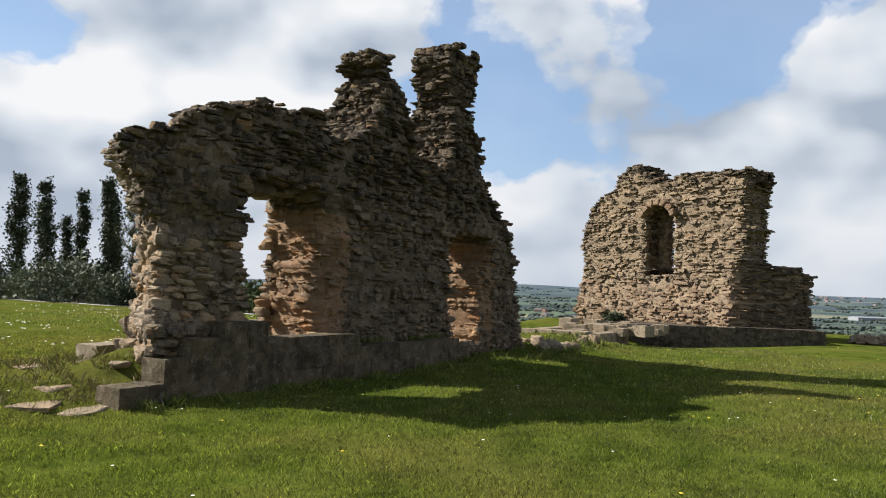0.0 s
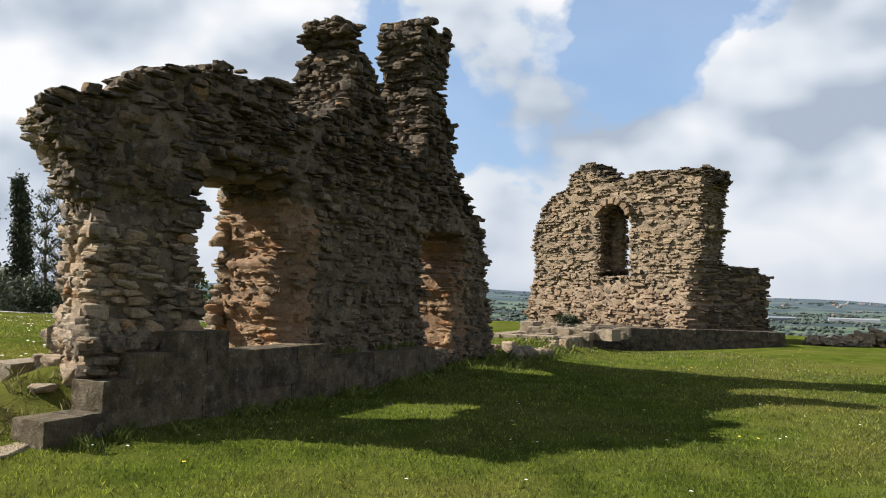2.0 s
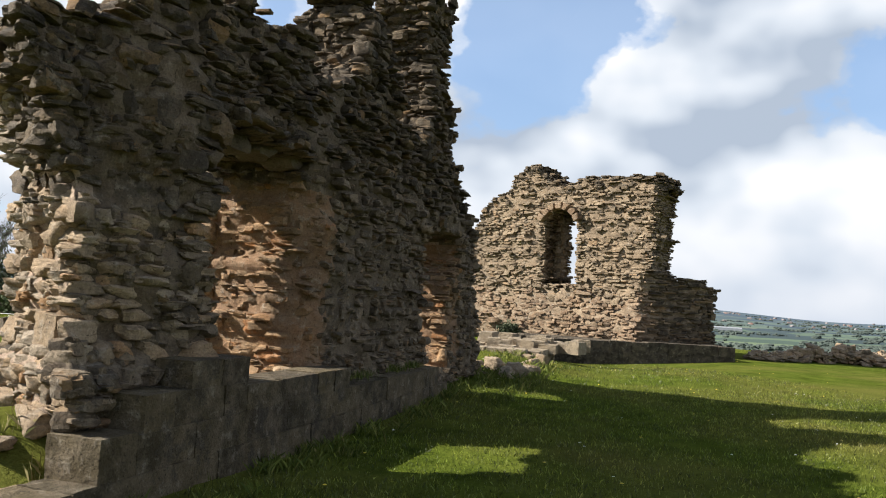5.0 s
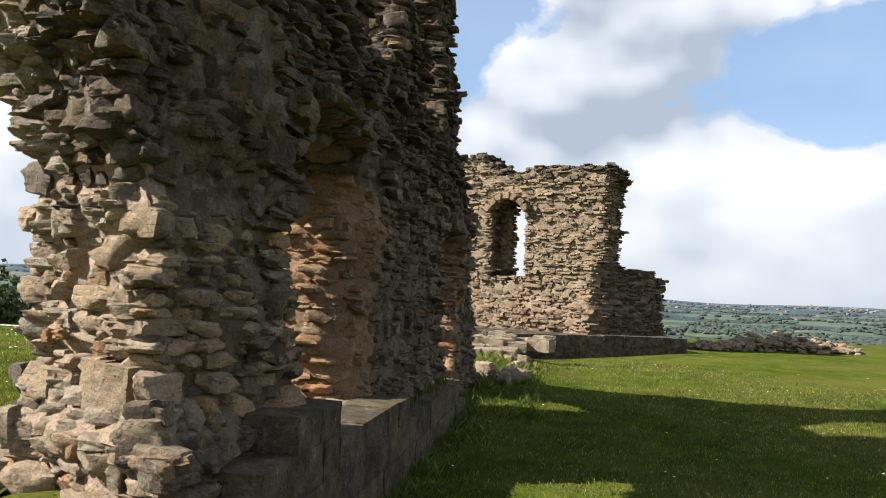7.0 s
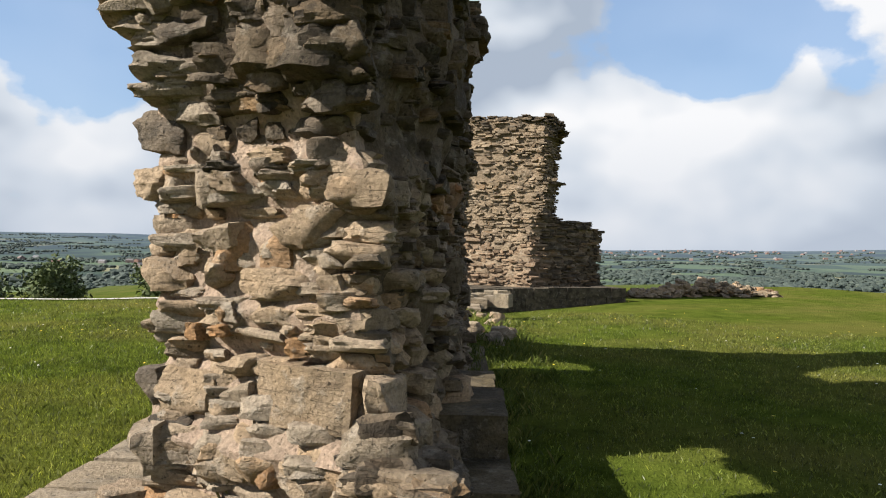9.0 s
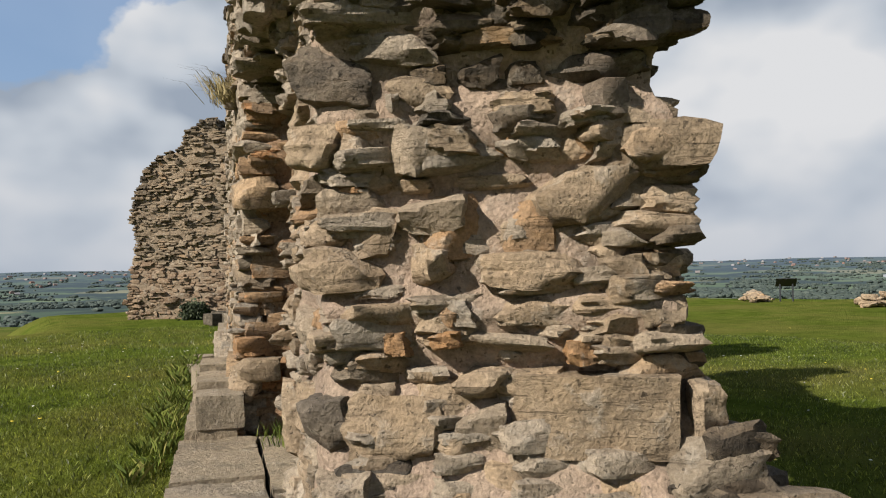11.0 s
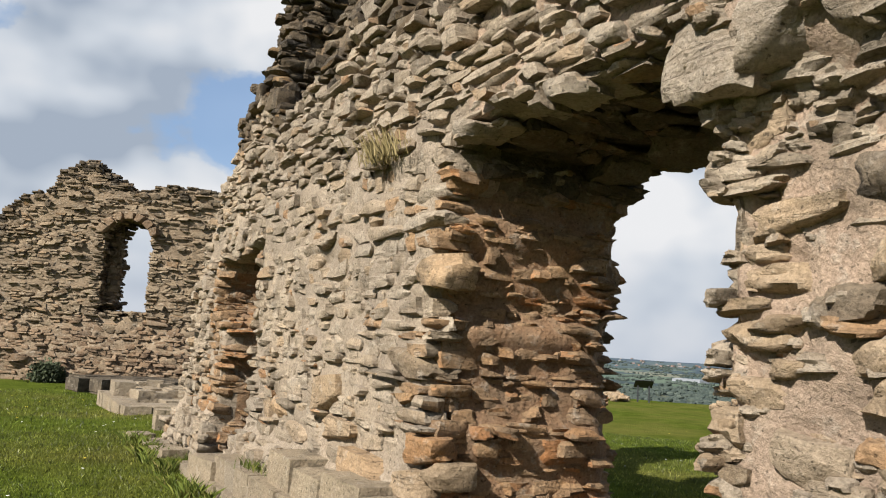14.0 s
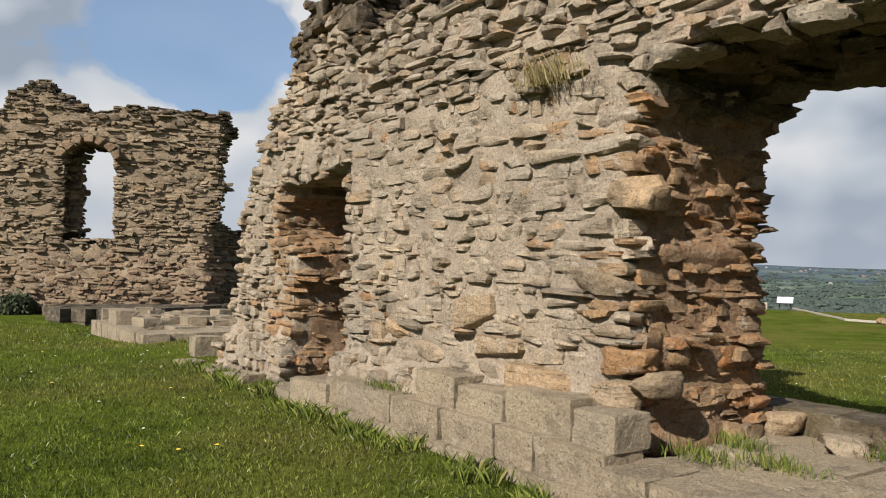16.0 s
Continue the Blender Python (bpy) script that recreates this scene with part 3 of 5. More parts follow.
pale_mortar_mat = stone_material("pale_lime_mortar", True, [(0.0, (0.47, 0.42, 0.345)), (1.0, (0.49, 0.44, 0.36))], 0.35, 3.0, 0.1)


def a_inset(s, w, z):
    """How far the mortar lies behind the stones' faces: nearly flush on the lit face, deep on the broken tops."""
    k = 0.046 + 0.019 * smooth01(1.3, 1.8, s) + 0.03 * smooth01(3.2, 3.8, z) + 0.012 * smooth01(0.2, 0.5, w) * smooth01(1.6, 1.2, s)
    k = k - 0.027 * smooth01(3.5, 3.8, s) * smooth01(10.5, 9.5, s) * smooth01(-0.6, -0.9, w) * smooth01(3.6, 3.2, z)
    jamb = smooth01(3.1, 3.3, s) * smooth01(4.2, 3.9, s) + smooth01(8.8, 9.0, s) * smooth01(9.9, 9.7, s)
    return k - 0.045 * jamb * smooth01(0.9, 0.7, np.abs(w))


core_a = part("core", hull(a_inside, a_lo, a_hi, (-1.4, 12.4, 0.0, 8.0, -1.5, 1.4), 0.07, mortar_mat, "core", a_warp, 0, a_inset), ruin_a, "pale pinkish lime mortar core")
core_a.data.materials.append(pale_mortar_mat)
core_a.data.materials.append(stone_material("ochre_mortar", True, [(0.0, (0.40, 0.26, 0.155)), (1.0, (0.42, 0.275, 0.17))], 0.3, 6.0, 0.15))
# mortar tone for weathered tops and, with shade painted in, the east face
core_a.data.materials.append(stone_material("grey_weathered_shade_toned_mortar", True, [(0.0, (0.20, 0.165, 0.12)), (1.0, (0.215, 0.178, 0.13))], 0.75, 6.0, 0.15))
for poly in core_a.data.polygons:
    s, w, z = poly.center.x, -poly.center.y, poly.center.z
    if (3.2 < s < 4.05 and abs(w) < 0.85 and z < 2.9) or (8.9 < s < 9.9 and abs(w) < 0.8 and z < 2.7):
        poly.material_index = 2
    elif w < -0.75 and s > 3.3 and z < 3.9:
        poly.material_index = 1
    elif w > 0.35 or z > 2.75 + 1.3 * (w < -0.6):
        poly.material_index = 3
# large stones of the pier's end face: across, height, width, tall
END_LOW = [(0.15, 1.16, 0.61, 0.30), (0.50, 1.19, 0.14, 0.22), (-0.53, 1.11, 0.40, 0.25), (-0.82, 1.11, 0.27, 0.21), (-0.24, 1.27, 0.28, 0.12), (-0.23, 1.09, 0.21, 0.24), (-0.61, 0.90, 0.36, 0.22),
           (-0.16, 0.92, 0.32, 0.16), (0.26, 0.86, 0.3, 0.2), (-0.05, 1.69, 0.45, 0.16), (-0.73, 1.70, 0.39, 0.2), (-0.40, 1.71, 0.18, 0.2), (0.10, 1.39, 0.17, 0.09), (-0.33, 1.44, 0.15, 0.08), (-0.50, 1.42, 0.11, 0.10), (0.25, 1.40, 0.18, 0.13), (0.43, 1.54, 0.18, 0.13), (0.26, 1.68, 0.21, 0.13)]
END_HIGH = [(0.10, 1.96, 0.48, 0.24), (-0.39, 1.90, 0.28, 0.18), (-0.84, 2.19, 0.26, 0.2), (-0.66, 2.19, 0.18, 0.15), (-0.86, 2.47, 0.38, 0.26), (-0.52, 2.70, 0.45, 0.11),
            (-0.15, 2.64, 0.24, 0.12), (0.28, 2.43, 0.50, 0.15), (0.33, 2.28, 0.39, 0.12), (-0.05, 2.31, 0.28, 0.10), (-0.31, 2.19, 0.22, 0.11), (0.1, 2.9, 0.5, 0.16), (-0.5, 2.95, 0.4, 0.15)]
JAMB_SIDE = [(1.18, 1.92, 0.4, 0.17), (0.93, 1.42, 0.32, 0.29), (1.12, 1.68, 0.33, 0.15), (1.03, 1.78, 0.23, 0.09), (0.77, 2.04, 0.31, 0.17), (1.01, 2.38, 0.5, 0.18), (0.95, 1.1, 0.4, 0.25), (1.05, 2.14, 0.35, 0.15)]
# and of the long lit face: along, height, length, tall
FACE_BIG = [(3.81, 1.67, 0.62, 0.22), (3.66, 1.12, 0.60, 0.22), (5.31, 1.37, 0.55, 0.3), (5.05, 1.09, 0.8, 0.24), (4.4, 0.84, 0.85, 0.3), (3.7, 0.86, 0.4, 0.3), (4.50, 1.98, 0.48, 0.14), (3.58, 2.31, 0.4, 0.27), (3.42, 0.98, 0.3, 0.2),
            (5.9, 1.8, 0.4, 0.16), (4.6, 2.9, 0.5, 0.16), (5.6, 2.7, 0.45, 0.15), (4.2, 3.3, 0.5, 0.14), (6.6, 1.1, 0.45, 0.22), (6.0, 0.95, 0.5, 0.2)]
END_ALL = END_LOW + END_HIGH


def near_big(s, w, z):
    if s < 0.9:
        if any(abs(w - a) < b / 2 + 0.02 and abs(z - h) < t / 2 + 0.01 for a, h, b, t in END_ALL):
            return True
    if w < -0.6:
        return any(abs(s - a) < b / 2 and abs(z - h) < t / 2 for a, h, b, t in JAMB_SIDE + FACE_BIG)
    return False


def a_proud(s, w, z):
    if w < 0 and 1.4 < s < 10 and z < 4.7:
        return 0.02 + 0.012 * float(smooth01(3.0, 3.4, z))
    return (0.015 if w > 0 else 0.03) if s < 1.4 else 0.04 if z < 3.0 else 0.065


def a_pick(s, w, z):
    if s < 1.4 and z < 3.4:
        return ROUND if z < 2.5 and math.sin(37 * s + 91 * z + 53 * w) > 0.2 else FINE
    return TIGHT if w < -0.5 and 1.4 < s < 11 and z < 4.7 else ROUGH


laid = lay(a_inside, a_lo, a_hi, a_warp, 0.0, 3.3, (-1.4, 1.42), np.random.default_rng(15), (0.075, 0.21), (0.12, 0.40), pick=a_pick, proud=a_proud, gaps=0.03, skip=near_big)
laid += lay(a_inside, a_lo, a_hi, a_warp, 3.3, 7.8, (-1.4, 1.42), np.random.default_rng(16), (0.05, 0.16), (0.1, 0.36), pick=a_pick, proud=a_proud, gaps=0.03)
laid += lay(a_inside, a_lo, a_hi, a_warp, 0.0, 7.8, (1.4, 12.4), rng_a, (0.05, 0.145), (0.09, 0.31), pick=a_pick, proud=a_proud, gaps=0.03, skip=near_big, sides=(1,))
laid += lay(a_inside, a_lo, a_hi, a_warp, 0.0, 7.8, (1.4, 12.4), np.random.default_rng(14), (0.055, 0.15), (0.11, 0.42), pick=a_pick, proud=a_proud, gaps=0.03, skip=near_big, sides=(-1,), ends=False)
laid += lay(a_inside, a_lo, a_hi, a_warp, 0.5, 3.3, (-1.4, 1.35), np.random.default_rng(12), (0.06, 0.12), (0.08, 0.2), pick=a_pick, proud=lambda s, w, z: 0.02, gaps=0.3, skip=near_big)
pale, dark, ochre, east = Heap(), Heap(), Heap(), Heap()
pieces = []
for v, f, (s, w, z) in laid:
    if s < 1.45 and z < 3.4:
        # bed the stones of the pier back into its faces
        v[:, 1] += max(0.0, -v[:, 1].min() - float(a_hi(max(s, 0.1), z)) - 0.05)
        v[:, 1] -= max(0.0, float(a_lo(max(s, 0.1), z)) - 0.07 + v[:, 1].max())
    if s < 1.3 and 0.45 < z < 2.85 and w < 0.62 and len(pieces) < 255:
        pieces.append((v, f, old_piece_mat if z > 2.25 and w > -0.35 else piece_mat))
    elif (3.3 < s < 4.0 and -0.92 < w < 0.9 and z < 3.0) or (9.0 < s < 9.9 and -1.0 < w < 0.7 and z < 2.8):
        ochre.add(v, f)
    # weathered tops; pier head and soffit join them to carry painted overhang shade
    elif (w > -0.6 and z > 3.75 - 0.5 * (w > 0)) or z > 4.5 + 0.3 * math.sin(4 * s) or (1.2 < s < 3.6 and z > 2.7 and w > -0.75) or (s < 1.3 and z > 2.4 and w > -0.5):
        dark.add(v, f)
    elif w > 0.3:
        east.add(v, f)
    else:
        pale.add(v, f)
tagged(part("pale_rubble", pale.mesh("pale_rubble", stone_mat), ruin_a, "pale grey-buff sandstone rubble"), kind="stuff")
tagged(part("weathered_rubble", dark.mesh("weathered_rubble", dark_mat), ruin_a, "dark weathered sandstone rubble with shade put into its colour"), kind="stuff")
tagged(part("shaded_rubble", east.mesh("shaded_rubble", east_mat), ruin_a, "grey-brown mortared rubble of the east face, shade put into its colour"), kind="stuff")
tagged(part("ochre_rubble", ochre.mesh("ochre_rubble", ochre_mat), ruin_a, "orange-brown rubble of the broken jambs"), kind="stuff")
piece_list = list(pieces)


def big_stone(s, w, z, ls, lw, h, turn, seed):
    rng = np.random.default_rng(seed)
    v, f = FINE[seed % len(FINE)] if h < 0.27 or ls < 0.5 else SQUARE[seed % len(SQUARE)]
    v = v * np.array([ls, lw, h])
    v[:, 2] += rng.normal(0, 0.04) * v[:, 0]
    c, k = math.cos(turn), math.sin(turn)
    v = np.stack([v[:, 0] * c - v[:, 1] * k + s, v[:, 0] * k + v[:, 1] * c + w, v[:, 2] + z], 1)
    return np.stack([v[:, 0], -v[:, 1], v[:, 2]], 1), f[:, ::-1]


END_TURN = math.atan2(1.0, -0.5)
for i, (w, z, wide, tall) in enumerate(END_ALL):
    out = 0.04 + 0.03 * math.sin(7.0 * i)
    w = max(min(w, float(a_hi(0.1, z)) - wide / 2 + 0.03), float(a_lo(0.6, z)) + wide / 2 - 0.09)
    s_face = np.interp(z, A_LEFT[:, 0], A_LEFT[:, 1]) - 0.5 * w - out
    depth = 0.34
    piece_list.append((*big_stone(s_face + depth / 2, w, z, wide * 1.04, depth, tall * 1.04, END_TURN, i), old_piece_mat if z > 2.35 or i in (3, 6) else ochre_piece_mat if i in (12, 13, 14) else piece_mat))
for i, (s, z, wide, tall) in enumerate(JAMB_SIDE):
    piece_list.append((*big_stone(s, -0.87 + 0.16, z, wide * 1.05, 0.36, tall, 0.05 * math.sin(i * 3.0), 60 + i), piece_mat))
for i, (s, z, wide, tall) in enumerate(FACE_BIG):
    piece_list.append((*big_stone(s, -1.10 + 0.16 - 0.2 * float(smooth01(1.0, 0.5, z)), z, wide, 0.36, tall, 0.03 * math.sin(i * 5.0), 90 + i), piece_mat))

# rough stones hanging under the doorway's lintel, crust tone deepened by painted shade
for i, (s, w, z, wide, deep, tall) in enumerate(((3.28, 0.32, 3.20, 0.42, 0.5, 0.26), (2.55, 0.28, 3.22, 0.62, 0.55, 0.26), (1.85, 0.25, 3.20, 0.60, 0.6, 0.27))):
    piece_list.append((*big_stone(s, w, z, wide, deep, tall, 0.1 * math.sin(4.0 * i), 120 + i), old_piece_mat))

# ---- the far ruin with its window ----
B_TOP = np.array([(-0.2, 4.0), (0.0, 4.4), (0.4, 5.5), (0.9, 6.25), (1.5, 6.5), (2.1, 6.8), (2.3, 7.4), (2.8, 7.6), (3.2, 7.85), (3.7, 7.5), (4.3, 7.0), (4.6, 6.8), (5.0, 6.85), (5.7, 7.1), (9.2, 7.0), (9.45, 6.6)])


def b_inside(s, z):
    jag = wob(s, z, 0.11, 2.3)
    right = np.interp(z, [0, 2.7, 3.3, 6.0, 6.7], [9.4, 9.3, 9.0, 9.1, 9.3])
    body = (z < np.interp(s, B_TOP[:, 0], B_TOP[:, 1]) + jag) & (s > 0.0 + jag + 0.15 * smooth01(1.0, 3.0, z) * smooth01(4, 3, z)) & (s < right + jag)
    window = (s > 3.95 + 0.5 * jag) & (s < 5.6 + 0.5 * jag) & (z > 2.45 + jag) & (z < 5.72 - 0.5 * np.abs((s - 4.85) / 0.83) ** 3)
    shelf = (s > 8.0) & (s < 10.65 + jag) & (z < 2.95 + 0.6 * jag - 0.25 * (s - 9.5) * (s > 10.3))
    return (body & ~window) | shelf


def b_hi(s, z):
    turn = np.where(np.asarray(z) < 3.15, 8.6, 9.05)
    return 0.0 + 0.35 * smooth01(2.4, 0.8, z) + 0.12 * smooth01(7.5, 8.6, s) * (z < 3.1) + wob(s, z, 0.07, 1.0) - 1.15 * np.maximum(s - turn, 0)


def b_lo(s, z):
    return -1.9 + wob(s, z, 0.06, 5.0) - 0.2 * smooth01(2.4, 0.8, z) - 0.5 * smooth01(9.2, 10.4, s)


def no_warp(s, w, z):
    return s, w


rng_b = np.random.default_rng(23)
ruin_b = tagged(new("window_wall_ruin"), "buff sandstone rubble ruin with an arched window gap", "ruined wall")
ruin_b.matrix_world = RUIN_B
far_mortar_mat = stone_material("dull_lime_mortar", True, [(0.0, (0.36, 0.295, 0.215)), (1.0, (0.38, 0.31, 0.225))], 0.4, 6.0, 0.15)
part("core", hull(b_inside, b_lo, b_hi, (-0.6, 12.0, -0.4, 8.3, -2.6, 0.9), 0.1, far_mortar_mat, "core", no_warp, 3, 0.055), ruin_b, "pale lime mortar core")
heap, red_heap, crust_shade_heap = Heap(), Heap(), Heap()
far_pieces = []
for v, f, c in lay(b_inside, b_lo, b_hi, no_warp, -0.3, 8.2, (-0.6, 12.0), rng_b, (0.06, 0.145), (0.13, 0.46), proud=lambda s, w, z: 0.05, protos=FAR, turning=True):
    s, w, z = c
    if 1.0 < s < 9.0 and w > -0.3 and 0.5 < z < 2.5 and len(far_pieces) < 280:
        far_pieces.append((v, f))
    # crusted tops; shelf and window gap get the dark tones as painted shade
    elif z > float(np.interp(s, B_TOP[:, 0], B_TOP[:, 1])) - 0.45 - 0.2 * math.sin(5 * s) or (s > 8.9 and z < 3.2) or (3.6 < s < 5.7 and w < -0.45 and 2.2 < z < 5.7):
        crust_shade_heap.add(v, f)
    elif z < 2.0 + 0.3 * math.sin(2.3 * s):
        red_heap.add(v, f)
    else:
        heap.add(v, f)


def b_splay(s, z):
    return (s > 3.7) & (s < 4.28 + wob(s, z, 0.06, 3.0)) & (z > 2.3) & (z < 5.6)


for v, f, c in lay(b_splay, b_lo, lambda s, z: -1.0 + wob(s, z, 0.06, 3.0), no_warp, 2.3, 5.6, (3.4, 5.0), rng_b, (0.1, 0.2), (0.18, 0.5), protos=FAR):
    heap.add(v, f)
part("splay", hull(b_splay, b_lo, lambda s, z: -1.0 + wob(s, z, 0.06, 3.0), (3.3, 5.0, 2.2, 5.8, -2.6, 0.2), 0.14, far_mortar_mat, "splay", no_warp, 4, 0.05), ruin_b, "narrowing inner side of the window gap")
tagged(part("rubble", heap.mesh("rubble", far_mat), ruin_b, "weathered buff sandstone rubble"), kind="stuff")
tagged(part("red_rubble", red_heap.mesh("red_rubble", far_red_mat), ruin_b, "reddish rubble of the ruin's foot"), kind="stuff")
tagged(part("crusted_rubble", crust_shade_heap.mesh("crusted_rubble", dark_mat), ruin_b, "dark rubble of the crusted tops and of the gap and shelf painted as shaded"), kind="stuff")
# the ring of cut stones over the window gap
for k in range(7):
    t = radians(24 + 22 * k)
    v, f = SQUARE[k % len(SQUARE)]
    v = v * np.array([0.30, 0.5, 0.29])
    c, d = math.cos(t), math.sin(t)
    v = np.stack([v[:, 0] * c - v[:, 2] * d, v[:, 1], v[:, 0] * d + v[:, 2] * c], 1) + np.array([4.82 + 0.95 * c, -0.12, 5.02 + 0.82 * d])
    part("arch_stone", mesh_from("arch_stone", v, f, far_piece_mat), ruin_b)

# ---- footings, blocks and paving ----
def place(s, w, z):
    return Matrix.Translation((s, -w, z))


PLINTH_SHADE_MESH = [mesh_from("block", v, f, plinth_shade_mat) for v, f in FLUSH]
MOSSY_SHADE_MESH = [mesh_from("block", v, f, mossy_shade_mat) for v, f in FLUSH]
SQUARE_MESH = [mesh_from("block", v, f, ashlar_mat, crease=30.0) for v, f in HEWN]
FINE_MESH = [mesh_from("stone", v, f, piece_mat) for v, f in FINE]
rng_f = np.random.default_rng(5)


def block(name, parent, s, w, z0, z1, ls, lw, turn=0.0, rough=False, mossy_shaded=False):
    """One squared block (or rough stone) between two heights, centred at s, w in its parent's plan."""
    kinds = FINE_MESH if rough else PLINTH_SHADE_MESH if parent.name.startswith("ruin_plinth") else MOSSY_SHADE_MESH if mossy_shaded else SQUARE_MESH
    ob = new(name, kinds[int(rng_f.integers(len(kinds)))])
    ob.parent = parent
    ob.matrix_local = Matrix.Translation((s, -w, (z0 + z1) / 2)) @ Matrix.Rotation(turn + rng_f.normal(0, 0.012), 4, "Z") @ Matrix.Diagonal((ls, lw, z1 - z0, 1))
    return ob


def footing(name, label, matrix):
    ob = tagged(new(name), label, "stone footing")
    ob.matrix_world = matrix
    return ob


def east_top(s):
    for end, z in ((-0.5, 0.12), (0.1, 0.42), (0.6, 0.74), (1.6, 0.93), (3.9, 0.66), (9.0, 0.47)):
        if s < end:
            return z
    return 0.47


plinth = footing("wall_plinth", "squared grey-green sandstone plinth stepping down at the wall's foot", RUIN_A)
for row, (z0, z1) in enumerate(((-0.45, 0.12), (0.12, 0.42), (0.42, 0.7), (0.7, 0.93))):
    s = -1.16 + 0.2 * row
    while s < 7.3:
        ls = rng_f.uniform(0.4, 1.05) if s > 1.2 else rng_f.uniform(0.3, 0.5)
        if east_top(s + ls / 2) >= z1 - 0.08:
            block("block", plinth, s + ls / 2, 0.9 - 0.012 * row + rng_f.normal(0, 0.008), z0, min(z1, max(east_top(s + ls / 2), z1 - 0.08)) + 0.012 + (abs(rng_f.normal(0, 0.012)) if z1 > 0.1 and east_top(s + ls / 2) < z1 + 0.1 else 0.0), ls + 0.014, 0.5, mossy_shaded=True)
        s += ls
# blocks of the pier's broken foot and the sill
for s, w, z0, z1, ls, lw, a in ((-0.75, 0.35, -0.3, 0.08, 0.8, 0.75, 0.1), (-0.85, -0.4, -0.3, 0.1, 0.7, 0.8, -0.2), (-0.05, 0.55, 0.1, 0.42, 0.5, 0.4, 0.2), (0.0, 0.1, 0.3, 0.56, 0.42, 0.5, -0.3),
                                (0.2, -0.45, 0.35, 0.62, 0.4, 0.45, 0.2), (0.45, -0.95, 0.3, 0.6, 0.5, 0.35, -0.2), (-0.3, -0.85, 0.1, 0.28, 0.45, 0.4, 0.5), (0.2, 0.32, 0.5, 0.66, 0.62, 0.42, 0.1), (0.3, -0.12, 0.48, 0.63, 0.5, 0.5, -0.15), (0.0, 0.66, 0.40, 0.54, 0.55, 0.34, 0.05), (-0.35, 0.05, 0.2, 0.36, 0.5, 0.32, 0.4), (-0.55, -0.25, 0.12, 0.24, 0.45, 0.3, -0.3), (-0.9, -1.3, 0.05, 0.22, 0.6, 0.4, 0.2)):
    block("stone", plinth, s, w, z0, z1, ls, lw, a, True)
for s, w, z1, ls, lw, a in ((-1.45, 0.75, -0.06, 0.7, 0.55, 0.5), (-1.75, 0.25, -0.01, 0.75, 0.6, 0.7), (-2.05, -0.3, 0.03, 0.7, 0.6, 0.8), (-2.4, -0.8, 0.1, 0.6, 0.6, 0.9), (-2.7, -1.4, 0.2, 0.7, 0.5, 1.0), (-1.3, -0.1, 0.12, 0.5, 0.45, 0.2)):
    block("slab", plinth, s, w, z1 - 0.24, z1 - 0.035, ls * 1.3, lw * 1.25, a, True)
for s, w, z1, ls, lw in ((1.2, 0.72, 1.12, 0.6, 0.5), (2.4, 0.5, 0.6, 0.3, 0.25), (2.75, 0.35, 0.6, 0.35, 0.3), (3.35, 0.5, 0.68, 0.35, 0.3), (2.9, 0.58, 0.6, 0.4, 0.22)):
    block("stone", plinth, s, w, 0.45, z1, ls, lw, 0.3, True)

terrace = footing("terrace_paving", "worn flat sandstone slabs before the broken doorway", RUIN_A)
for w0, w1 in ((-1.52, -0.95), (-0.95, -0.4), (-0.4, 0.2), (0.2, 0.66)):
    s = -0.1 if w0 < -1 else 1.0
    while s < 3.3:
        ls = min(rng_f.uniform(0.55, 1.0), 3.42 - s)
        block("slab", terrace, s + ls / 2, (w0 + w1) / 2, 0.1, 0.5 + rng_f.normal(0, 0.008), ls - 0.012, w1 - w0 - 0.01)
        s += ls
west = footing("battered_footing", "pale squared sandstone footing along the sunlit wall foot", RUIN_A)
for row, (z0, z1) in enumerate(((-0.1, 0.3), (0.3, 0.56), (0.56, 0.82))):
    s = 3.36
    while s < (7.3, 7.2, 5.6)[row]:
        ls = rng_f.uniform(0.4, 0.8)
        block("block", west, s + ls / 2, -1.33 + 0.06 * row + rng_f.normal(0, 0.012), z0, z1 + 0.012 + (rng_f.normal(0, 0.03) if row == 2 else 0), ls + 0.004, 0.42 - 0.03 * row)
        s += ls
for s, w, z0, z1, ls, lw, a in ((7.7, -1.3, -0.1, 0.5, 0.75, 0.5, 0.1), (8.4, -1.35, -0.1, 0.32, 0.6, 0.45, 0.0), (8.9, -1.6, -0.1, 0.2, 1.3, 0.7, 0.05), (9.7, -1.5, -0.1, 0.34, 0.5, 0.35, 0.2), (10.6, -1.5, -0.1, 0.3, 0.5, 0.35, -0.1),
                                (11.4, -1.35, -0.1, 0.22, 0.5, 0.4, 0.3), (12.0, -1.5, -0.1, 0.25, 0.45, 0.35, 0.2), (13.1, -0.9, -0.2, 0.52, 0.4, 0.5, 0.0), (12.5, -1.6, -0.2, 0.16, 0.6, 0.4, 0.1)):
    block("block", west, s, w, z0, z1, ls, lw, a)

founds = footing("low_foundation", "low squared stone foundation on grass between the ruins", RUIN_A)
for w in np.arange(-1.0, 1.2, 0.56):
    block("block", founds, 16.2 + 0.1 * w, w, -0.3, 0.32, 0.55, 0.55)
for s in np.arange(16.8, 20.6, 0.62):
    block("block", founds, s, -1.05, -0.3, 0.3, 0.61, 0.5)
for s in np.arange(16.8, 19.5, 0.62):
    block("block", founds, s, 1.0, -0.3, 0.26, 0.61, 0.5, 0.05)
